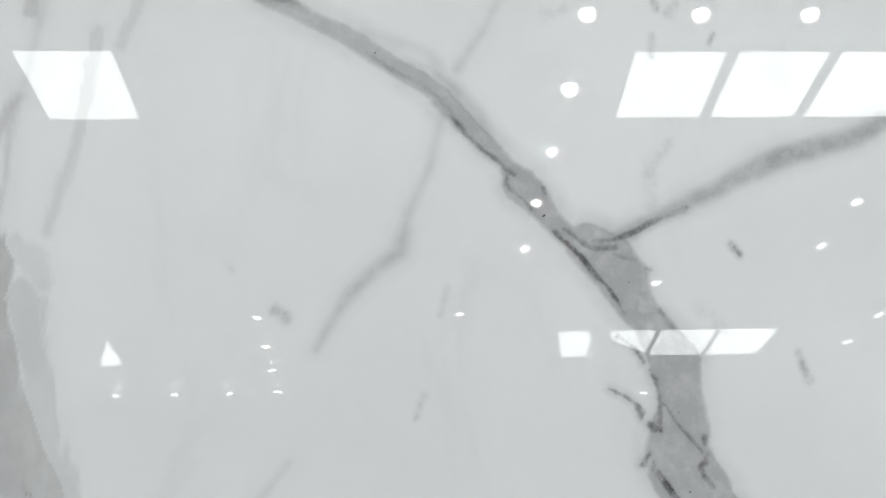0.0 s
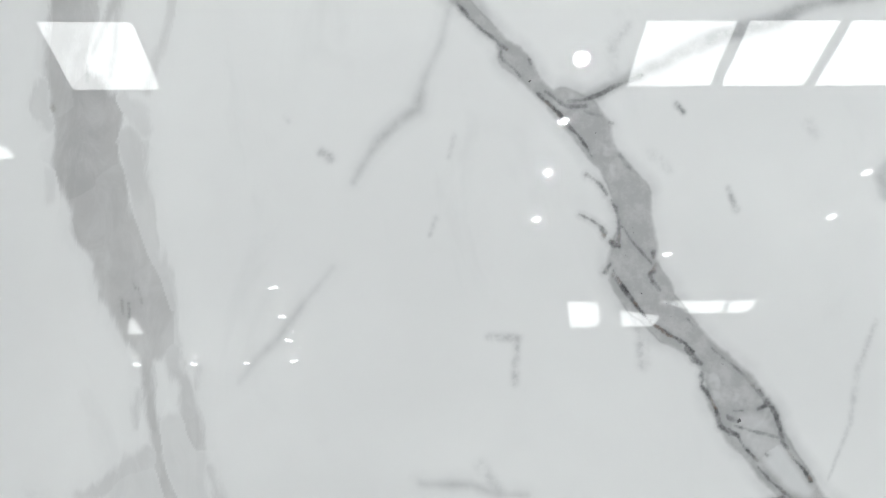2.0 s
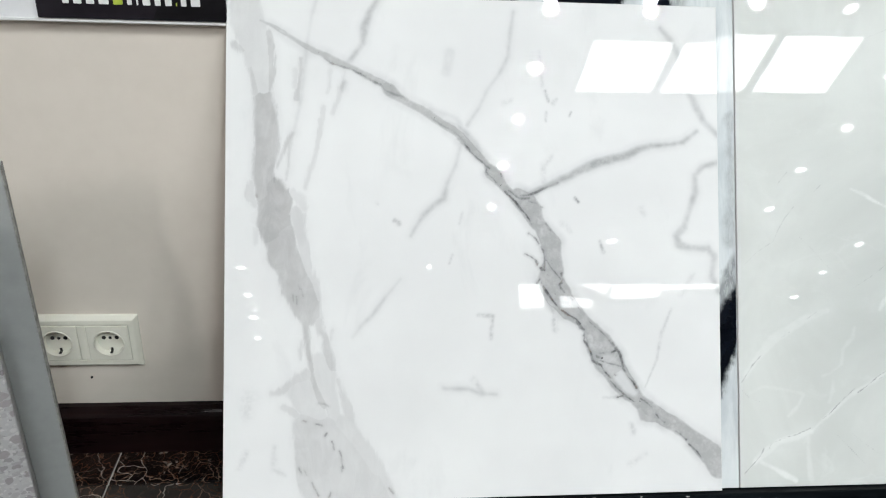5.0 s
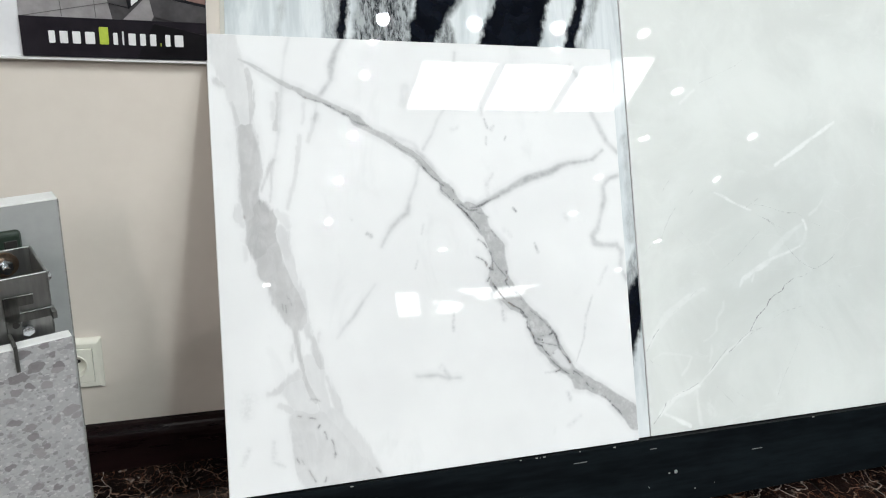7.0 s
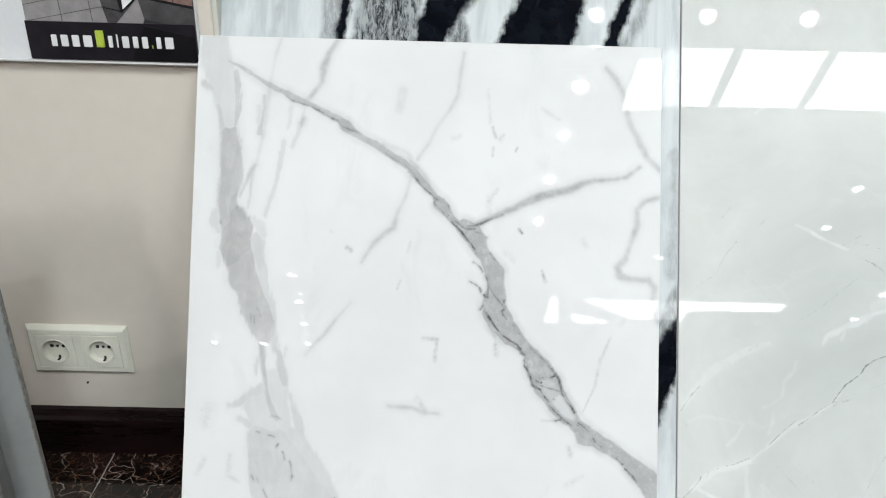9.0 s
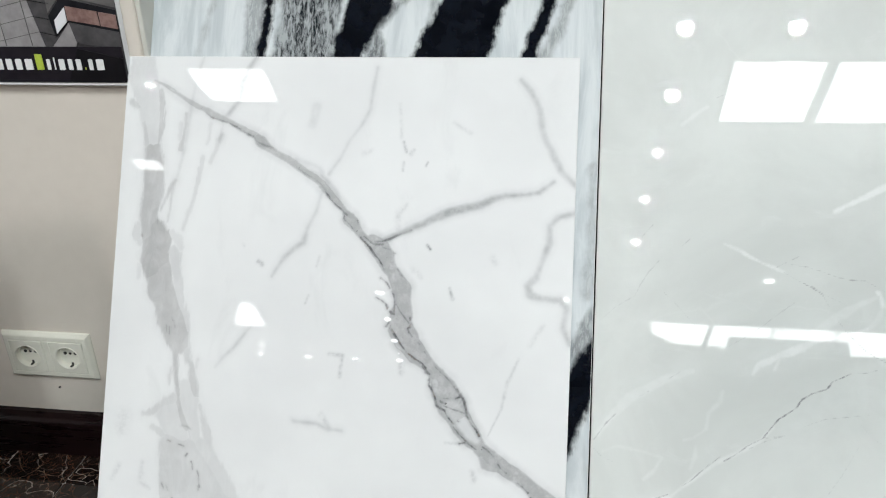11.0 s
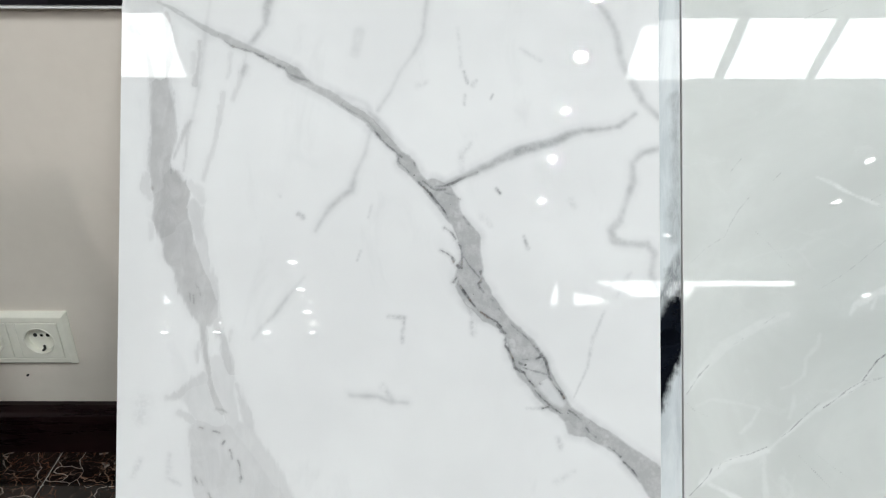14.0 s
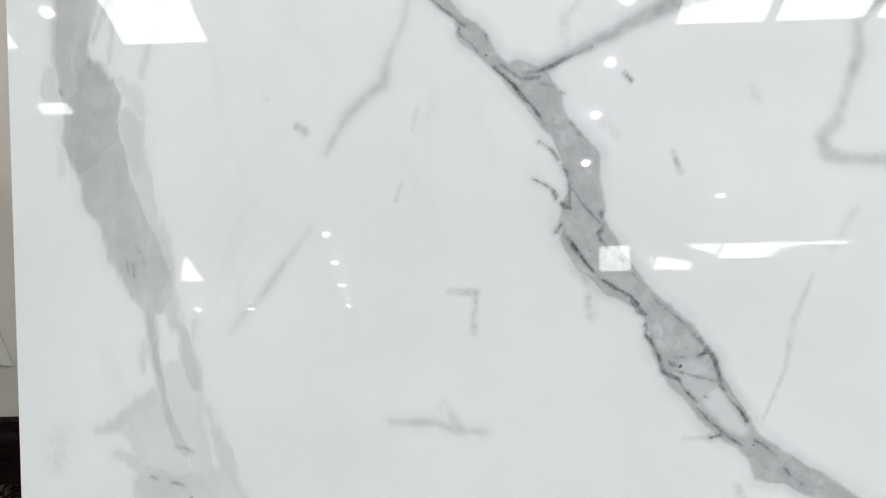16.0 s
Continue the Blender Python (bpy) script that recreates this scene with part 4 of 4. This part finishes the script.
vein(grey, "pale", 0.3, (15, 117, 0.8), (31, 125, 0.9), (58, 121, 0.7), (83, 115, 0.8))
vein(grey, "line", 0.3, (4, 120, 0.5), (12, 112, 0.6), (26, 106, 0.5))
vein(grey, "soft", 0.35, (42, 504, 22.0), (109, 526, 25.0), (175, 520, 22.0))
vein(grey, "soft", 0.3, (337, 404, 30.0), (381, 385, 30.0))
vein(grey, "soft", 0.35, (87, 396, 14.0), (49, 340, 14.0), (18, 278, 12.0))
LEDGE = -0.3275


def tile_bow(u, v):
    """The slight warp of a fired tile near its upper edge."""
    grid = np.linspace(0, 0.6, 601)
    lean_a = np.interp(grid, (0, 0.515, 0.54, 0.56, 0.583, 0.6), (0, 0, -0.011, 0, 0.007, 0.012))
    lean_b = np.interp(grid, (0, 0.47, 0.5, 0.57, 0.6), (0, 0, 0.0026, 0.008, 0.010))
    ya, yb = np.cumsum(lean_a) * 0.001, np.cumsum(lean_b) * 0.001
    k = np.clip((u - 0.2) / 0.08, 0, 1)
    k = k * k * (3 - 2 * k)
    return np.interp(v, grid, ya) * (1 - k) + np.interp(v, grid, yb) * k


slab("white_marble_tile", front, 0.0092, MARBLE, RACK @ pose(-0.260, 0.3675, LEDGE + 0.001), "square polished white porcelain tile with grey veins, leaning on rack", "tile", tile_bow)
slab("black_and_white_slab", panda, 0.009, PANDA, RACK @ pose(-0.238, 0.3777, LEDGE + 0.001), "tall polished slab with black and white streaks, leaning behind the white tile", "tile")
slab("pale_grey_slab", grey, 0.009, GREY, RACK @ pose(0.3685, 0.3777, LEDGE + 0.001, 0, 0, -0.42), "tall polished pale grey slab with fine white veins and cracks", "tile")


def display_rack():
    r = thing("display_rack", RACK @ pose(0.6, 0.42, LEDGE), "low black painted wooden rack carrying the leaning slabs", "rack")
    x0, x1 = -0.834, 1.15
    board = part("front_board", box(x0, x1, -0.0585, -0.040, -0.102, -0.0008, 0.0012, 2), BLACK_WOOD, r, "scuffed black painted front board")
    part("ledge", box(x0 + 0.002, x1, -0.0395, 0.06, -0.020, -0.0010, 0.001, 1), BLACK_WOOD, r)
    part("back_panel", box(x0 + 0.03, x1, -0.028, -0.012, 0.002, 1.1, 0.001, 1), BLACK_WOOD, r)
    for x in (x0 + 0.1, 0.1, x1 - 0.1):
        leg = box(-0.03, 0.03, -0.05, 0.05, 0.0, 0.085, 0.002, 1)
        leg.transform(r.matrix_world.inverted() @ Matrix.Translation((x + 0.6, 0.22, 0)))
        part("leg", leg, BLACK_WOOD, r)
    rnd = random.Random(4)
    for k in range(20):
        x = rnd.uniform(x0 + 0.02, 0.45)
        low = rnd.random() < 0.5
        w = rnd.uniform(0.0005, 0.0014) if low else rnd.uniform(0.0006, 0.0026)
        h = rnd.uniform(0.0004, 0.0009)
        z = rnd.uniform(-0.095, -0.02) if low else rnd.uniform(-0.0035, -0.0018)
        part("paint_chip", box(x - w, x + w, -0.0590, -0.0575, z - h, z + h, 0.0003, 1), CHIP, board, "pale chip in the paint" if k == 0 else "")
    for x, z, w in ((-0.365, -0.018, 0.011), (-0.05, -0.038, 0.010), (-0.24, -0.014, 0.006)):
        part("scratch", box(x - w, x + w, -0.0589, -0.0575, z - 0.0005, z + 0.0005, 0.0002, 1), SCUFF, board)
    for x, z in ((-0.204, -0.053), (-0.628, -0.070)):
        part("screw_hole", tube(0.0042, 0.003, Matrix.Translation((x, -0.0580, z)) @ pose(0, 0, 0, 90), 12, 0.003), ZINC, board, "filled screw hole")


display_rack()

# ---- on the cream wall: sockets, poster ----
def loops(bm, rows, close=True):
    """Skin a row of closed loops of equal length, and cap the last."""
    made = [[bm.verts.new(p) for p in row] for row in rows]
    for a, b in zip(made, made[1:]):
        for i in range(len(a)):
            bm.faces.new((a[i - 1], a[i], b[i], b[i - 1]))
    if close:
        bm.faces.new(made[-1])
    return bm


def rect(x0, x1, z0, z1, y):
    return [(x0, y, z0), (x1, y, z0), (x1, y, z1), (x0, y, z1)]


def double_socket():
    s = thing("double_socket", pose(-0.4985, WALL_Y, 0.193), "ivory plastic double power socket on the cream wall", "socket")
    bm = bmesh.new()
    rows = [(0.0775, 0.0405, 0.0), (0.0778, 0.0408, -0.002), (0.0770, 0.0400, -0.0045), (0.0735, 0.0365, -0.0088), (0.0718, 0.0350, -0.0100), (0.0660, 0.0292, -0.0104), (0.0652, 0.0282, -0.0100), (0.0650, 0.0280, -0.002)]
    loops(bm, [rect(-a, a, -b * 1.06, b * 1.06, y) for a, b, y in rows], False)
    box(-0.0060, 0.0060, -0.0103, -0.001, -0.0292, 0.0292, 0.0006, 1, bm)
    part("frame", bm, SOCKET, s)
    n = 48
    for cx in (-0.0355, 0.0355):
        def ring(r, y):
            return [(cx + r * math.cos(2 * math.pi * i / n), y, r * math.sin(2 * math.pi * i / n)) for i in range(n)]

        def square(h, y):
            out = []
            for i in range(n):
                c, d = math.cos(2 * math.pi * i / n), math.sin(2 * math.pi * i / n)
                k = h / max(abs(c), abs(d))
                out.append((cx + c * k, y, d * k))
            return out
        bm = loops(bmesh.new(), [square(0.0291, -0.004), square(0.0291, -0.0104), square(0.0282, -0.0113), ring(0.0218, -0.0116), ring(0.0212, -0.0124), ring(0.0202, -0.0124), ring(0.0196, -0.0112), ring(0.0190, -0.0022)])
        ins = part("insert", bm, SOCKET, s)
        for px, pz in ((-0.0090, 0.0045), (0.0090, 0.0045)):
            part("pin_hole", tube(0.0029, 0.0008, Matrix.Translation((cx + px, -0.0026, pz)) @ pose(0, 0, 0, 90), 14), HOLE, ins)
        part("screw", tube(0.0024, 0.0010, Matrix.Translation((cx, -0.0027, 0.0045)) @ pose(0, 0, 0, 90), 12), ZINC, ins)
        for up in (-1, 1):
            spring = box(cx - 0.0018, cx + 0.0018, -0.0090, -0.0030, 0.0168, 0.0188, 0.0004, 1)
            box(cx - 0.0018, cx + 0.0018, -0.0034, -0.0022, 0.0125, 0.0188, 0.0004, 1, spring)
            if up < 0:
                bmesh.ops.rotate(spring, verts=spring.verts[:], cent=(cx, 0, 0), matrix=Matrix.Rotation(math.pi, 3, "Y"))
            part("earth_clip", spring, HOLE if up < 0 else ZINC, ins, "dark sprung earth contact" if up < 0 else "")


double_socket()


def wall_poster():
    x1, z0, y = -0.2585, 0.647, WALL_Y - 0.012
    p = thing("wall_poster", pose(x1, y, z0), "wall poster with printed facade photo and charcoal band", "poster")

    def flat(name, a, b, c, d, mat, lift, label="", to=None):
        return part(name, box(a, b, -0.0010 - lift * 0.0006, -lift * 0.0006, c, d), mat, to or p, label)

    def quad(name, pts, mat, lift, label=""):
        return part(name, prism(pts, -0.0010 - lift * 0.0006, -lift * 0.0006, "Y"), mat, p, label)

    part("board", box(-0.72, 0, 0, 0.0115, 0, 0.72, 0.001, 1), PAPER, p, "white poster board with a thin edge")
    part("edge_strip", box(-0.72, 0, -0.0035, 0.0, -0.003, 0.001, 0.0008, 1), METAL_WHITE, p)
    flat("photo", -0.214, -0.0005, 0.002, 0.71, PHOTO_SHADE, 0, "print of a grey panelled facade with a corner window")
    quad("facade_panel", [(-0.214, 0.049), (-0.111, 0.049), (-0.126, 0.120), (-0.139, 0.25), (-0.150, 0.71), (-0.214, 0.71)], PHOTO_WALL, 1)
    for z in (0.062, 0.082, 0.103, 0.126, 0.152, 0.182, 0.22, 0.27, 0.33):
        quad("panel_joint", [(-0.214, z - 0.014), (-0.113 - (z - 0.05) * 0.2, z + 0.006), (-0.113 - (z - 0.05) * 0.2, z + 0.0068), (-0.214, z - 0.0132)], PHOTO_LINE, 2)
        quad("panel_joint", [(-0.113 - (z - 0.05) * 0.2, z + 0.006), (-0.092, z + 0.001), (-0.092, z + 0.0018), (-0.113 - (z - 0.05) * 0.2, z + 0.0068)], PHOTO_DARK, 2)
    for x in (-0.168, -0.130):
        quad("panel_joint", [(x, 0.050), (x - 0.016, 0.40), (x - 0.0152, 0.40), (x + 0.0008, 0.050)], PHOTO_LINE, 2)
    quad("window_frame", [(-0.092, 0.062), (-0.0965, 0.089), (-0.075, 0.112), (-0.0005, 0.096), (-0.0005, 0.068), (-0.070, 0.080)], PHOTO_DARK, 3)
    quad("upper_storey", [(-0.0965, 0.092), (-0.100, 0.71), (-0.0005, 0.71), (-0.0005, 0.099), (-0.075, 0.115)], PHOTO_LINE, 2)
    quad("soffit", [(-0.099, 0.049), (-0.0685, 0.0805), (-0.063, 0.0545), (-0.066, 0.049)], PHOTO_WALL, 4)
    quad("balcony", [(-0.0685, 0.0805), (-0.0005, 0.0680), (-0.0005, 0.0420), (-0.063, 0.0545)], PHOTO_SHADE, 5)
    quad("window_pane", [(-0.0885, 0.0660), (-0.0885, 0.0835), (-0.0710, 0.1000), (-0.0710, 0.0815)], PAPER, 5)
    quad("window_pane", [(-0.0695, 0.0835), (-0.0695, 0.1015), (-0.0265, 0.0945), (-0.0255, 0.0765)], PHOTO_GLASS, 5)
    quad("window_pane", [(-0.0240, 0.0760), (-0.0245, 0.0940), (-0.0010, 0.0900), (-0.0010, 0.0720)], PHOTO_GLASS, 5)
    flat("title_band", -0.214, -0.0005, 0.002, 0.0495, PHOTO_BAND, 7, "charcoal band with a row of white and lime bars")
    quad("band_shade", [(-0.085, 0.003), (-0.063, 0.047), (-0.001, 0.034), (-0.001, 0.003)], PHOTO_BLACK, 8)
    x = -0.1835
    for w, h, ink in ((0.0115, 0.0140, 0), (0.0135, 0.0140, 0), (0.0135, 0.0140, 0), (0.0155, 0.0140, 0), (0.0150, 0.0205, 1), (0.0098, 0.0140, 0), (0.0065, 0.0165, 0), (0.0130, 0.0140, 0), (0.0110, 0.0140, 0), (0.0118, 0.0140, 0), (0.0050, 0.0035, 1), (0.0105, 0.0140, 0), (0.0150, 0.0140, 0)):
        part("logo_bar", box(x, x + w - 0.0045, -0.0074, -0.0064, 0.0190, 0.0195 + h, 0.0008, 1), INK_GREEN if ink else INK_WHITE, p)
        x += w + 0.0006
    part("logo_mark", tube(0.009, 0.001, Matrix.Translation((-0.231, -0.001, 0.098)) @ pose(0, 0, 0, 90), 24), PHOTO_LINE, p, "small round grey emblem")


wall_poster()

wall_nail = tagged(part("wall_plug", tube(0.0016, 0.003, Matrix.Translation((-0.5, WALL_Y - 0.001, 0.127)) @ pose(0, 0, 0, 90), 10), HOLE), "tiny dark nail hole in the cream wall", "nail")


# ---- facade sample stand beside the rack ----
def facade_sample():
    s = thing("facade_sample", pose(-0.414, 0.152, 0, 0, 0, 20), "grey sample board with metal bracket and terrazzo tile on the floor", "sample board")
    part("board", box(-0.56, 0, 0.0, 0.018, 0.0, 0.576, 0.0008, 1), BOARD_GREY, s, "grey laminated board")
    part("top_edge", box(-0.56, 0.0, -0.0004, 0.0184, 0.5755, 0.5775, 0.0005, 1), BOARD_EDGE, s, "white edge band")
    part("side_edge", box(-0.0005, 0.0012, 0.0005, 0.0175, 0.0, 0.575, 0.0004, 1), CHIPBOARD, s, "worn raw chipboard edge")
    tile = part("terrazzo_tile", box(-0.46, -0.022, -0.100, -0.088, 0.0, 0.483, 0.0012, 2), TERRAZZO, s, "grey terrazzo porcelain tile with dark chips")
    part("cut_edge", box(-0.46, -0.0225, -0.0995, -0.0885, 0.4825, 0.4838, 0.0004, 1), BODY, tile)
    # channel: side wall, front wall and back wall round an open box
    ch = bmesh.new()
    box(-0.086, -0.031, -0.078, -0.0755, 0.06, 0.541, 0.0006, 1, ch)
    box(-0.0335, -0.031, -0.078, -0.018, 0.06, 0.541, 0.0006, 1, ch)
    box(-0.112, -0.031, -0.020, -0.0175, 0.06, 0.541, 0.0006, 1, ch)
    part("bracket_channel", ch, ALU, s, "open aluminium channel")
    pad = part("plastic_pad", box(-0.15, -0.036, -0.009, 0.0, 0.30, 0.553, 0.004, 3), GREEN, s, "dark green ribbed plastic pad")
    for k in range(5):
        part("slot", box(-0.140 + k * 0.022, -0.128 + k * 0.022, -0.0096, -0.007, 0.526, 0.545, 0.001, 1), HOLE, pad)
    bolt = part("bolt", tube(0.0075, 0.007, Matrix.Translation((-0.056, -0.0245, 0.527)) @ pose(0, 0, 0, 90), 6, bevel=0.0008), ZINC, s, "zinc hexagon bolt")
    part("washer", tube(0.0125, 0.002, Matrix.Translation((-0.056, -0.021, 0.527)) @ pose(0, 0, 0, 90), 28, bevel=0.0005), simple("copper_washer", (0.22, 0.16, 0.12), (0.32, 0.24, 0.18), 80, 0.4, 1.0), bolt)
    part("bolt_end", tube(0.0035, 0.012, Matrix.Translation((-0.056, -0.030, 0.527)) @ pose(0, 0, 0, 90), 14), ZINC, bolt)
    part("rivet", tube(0.004, 0.005, Matrix.Translation((-0.0295, -0.066, 0.531)) @ pose(0, 0, 0, 0, 90), 12, bevel=0.0006), ZINC, s)
    clip = bmesh.new()
    box(-0.070, -0.058, -0.0815, -0.080, 0.468, 0.524, 0.0003, 1, clip)
    box(-0.070, -0.046, -0.0815, -0.080, 0.514, 0.524, 0.0003, 1, clip)
    box(-0.070, -0.030, -0.0815, -0.080, 0.498, 0.507, 0.0003, 1, clip)
    box(-0.034, -0.030, -0.090, -0.080, 0.499, 0.506, 0.0003, 1, clip)
    box(-0.0705, -0.0675, -0.104, -0.080, 0.484, 0.489, 0.0003, 1, clip)
    box(-0.0705, -0.0675, -0.1045, -0.1015, 0.462, 0.489, 0.0003, 1, clip)
    part("tile_clip", clip, STEEL, s, "thin bent steel clip hooked over the tile")
    part("hex_nut", tube(0.0052, 0.006, Matrix.Translation((-0.054, -0.084, 0.490)) @ pose(0, 0, 0, 90), 6, bevel=0.0006), ZINC, s)
    part("clip_hole", tube(0.003, 0.0008, Matrix.Translation((-0.0625, -0.0818, 0.496)) @ pose(0, 0, 0, 90), 14), HOLE, s)
    part("spacer", box(-0.080, -0.040, -0.0172, -0.009, 0.30, 0.520, 0.001, 1), ALU, s)
    bm = box(-0.45, -0.092, -0.084, -0.008, 0.02, 0.528)
    bmesh.ops.subdivide_edges(bm, edges=bm.edges[:], cuts=14, use_grid_fill=True)
    for v in bm.verts:
        v.co += noise.noise_vector(v.co * 60) * 0.004
    part("insulation", bm, WOOL, s, "fibrous yellow-brown mineral wool")


facade_sample()


# ---- tall display board behind the camera, seen in the polish only ----
def display_board():
    d = thing("display_board", pose(-1.62, -1.62, 0), "tall cream tile display board standing on the floor", "display board")
    part("panel", box(-0.65, 0.65, -0.02, 0.02, 0.04, 1.9, 0.003), REVEAL, d)
    for x in (-0.5, 0.5):
        part("foot", box(x - 0.03, x + 0.03, -0.2, 0.2, 0.0, 0.045, 0.004), METAL_WHITE, d)


display_board()


def sample_stand():
    """An added blocker that cuts the reflected lamps: upright, slanted arm and box, off to the side behind the camera's
    way.
    """
    s = thing("sample_stand", pose(0.6, -1.0, 0), "grey stand-in with a slanted arm and a low box, added to cut reflected lamps", "stand")
    part("base", box(-0.40, 0.62, -0.16, 0.10, 0.0, 0.03, 0.004), METAL_WHITE, s)
    # made-up panel, widened to hide one spotlight's reflection
    part("back_panel", box(-0.50, -0.232, -0.03, -0.012, 0.93, 1.17, 0.002), BOARD_GREY, s)
    part("post", prism([(-0.165, 0.03), (-0.108, 0.03), (-0.108, 1.16), (-0.150, 1.16)], -0.03, 0.0, "Y"), BOARD_GREY, s)
    part("arm", prism([(-0.108, 1.045), (0.06, 1.012), (0.06, 1.030), (-0.108, 1.102)], -0.028, -0.006, "Y"), BOARD_GREY, s)
    part("shelf", box(-0.50, 0.60, -0.12, 0.0, 0.91, 0.93, 0.002), BOARD_GREY, s)
    part("tray", box(0.0, 0.21, -0.12, 0.0, 0.931, 1.018, 0.003), BOARD_GREY, s)
    part("box", box(0.24, 0.575, -0.12, 0.0, 0.931, 1.052, 0.003), BOARD_GREY, s)
    part("side_leg", box(0.575, 0.595, -0.08, -0.06, 0.03, 0.91, 0.003), METAL_WHITE, s)


sample_stand()


# ---- ceiling lamps ----
def led_panel():
    p = thing("led_panel", pose(0, 0, CEIL_Z), "square white glowing LED panel recessed in the ceiling", "ceiling light", "LED panels in the ceiling")
    bm = bmesh.new()
    for a, b, c, d in ((-0.3, 0.3, -0.3, -0.284), (-0.3, 0.3, 0.284, 0.3), (-0.3, -0.284, -0.284, 0.284), (0.284, 0.3, -0.284, 0.284)):
        box(a, b, c, d, -0.010, 0.0, 0.001, 1, bm)
    part("frame", bm, METAL_WHITE, p)
    part("diffuser", box(-0.284, 0.284, -0.284, 0.284, -0.006, -0.002), LED, p, "glowing diffuser")
    return p


def spotlight():
    s = thing("spotlight", pose(0, 0, CEIL_Z), "small round recessed ceiling spotlight, switched on", "spotlight", "spotlights in the ceiling")
    bm = bmesh.new()
    rows = [[bm.verts.new((r * math.cos(i * math.pi / 12), r * math.sin(i * math.pi / 12), z)) for i in range(24)] for r, z in ((0.060, 0.0), (0.058, -0.010), (0.050, -0.013), (0.046, -0.011), (0.045, -0.001))]
    for a, b in zip(rows, rows[1:]):
        for i in range(24):
            bm.faces.new((a[i - 1], a[i], b[i], b[i - 1]))
    part("rim", bm, METAL_WHITE, s, smooth=True)
    part("lens", tube(0.045, 0.002, Matrix.Translation((0, 0, -0.0015)), 24), SPOT, s, "bright lens")
    return s


def small_lamp():
    s = thing("small_ceiling_lamp", pose(-3.09, -3.76, CEIL_Z), "small oblong glowing lamp on the ceiling", "ceiling light")
    part("frame", box(-0.125, 0.125, -0.075, 0.075, -0.008, 0.0, 0.002, 1), METAL_WHITE, s)
    part("diffuser", box(-0.115, 0.115, -0.065, 0.065, -0.012, -0.007, 0.002, 1), LED, s, "glowing diffuser")


small_lamp()
first = led_panel()
panels = [(x, y) for x in (-2.00, -3.30, 1.70, 2.345, 2.99) for y in (-2.83,)] + [(x, y) for x in (1.61, 2.23, 2.85, 3.47, -3.2) for y in (-6.46,)]
first.matrix_world = pose(*panels[0], CEIL_Z)
for x, y in panels[1:]:
    copy_thing(first, pose(x, y, CEIL_Z))
bulb = spotlight()
bulb.matrix_world = pose(*SPOTS[0], CEIL_Z)
for x, y in SPOTS[1:]:
    copy_thing(bulb, pose(x, y, CEIL_Z))

# ---- floor tiles ----
TILE, JOINT = 0.60, 0.003
bm = box(-TILE / 2 + JOINT / 2, TILE / 2 - JOINT / 2, -TILE / 2 + JOINT / 2, TILE / 2 - JOINT / 2, -0.012, 0.0, 0.0008, 1)
tile_mesh = mesh_of("floor_tile", bm, BROWN_MARBLE)
rnd = random.Random(2)
for i in range(-7, 11):
    for j in range(-14, 3):
        x, y = -0.471 + TILE * (i + 0.5), 0.3665 + TILE * (j - 0.5)
        if X0 - 0.1 < x < X1 + 0.1 and Y0 - 0.1 < y < 1.0:
            t = new("floor_tile", tile_mesh)
            t.parent = floor
            t.matrix_local = pose(x, y, rnd.uniform(-0.0004, 0.0), 0, 0, 90 * rnd.randrange(4))
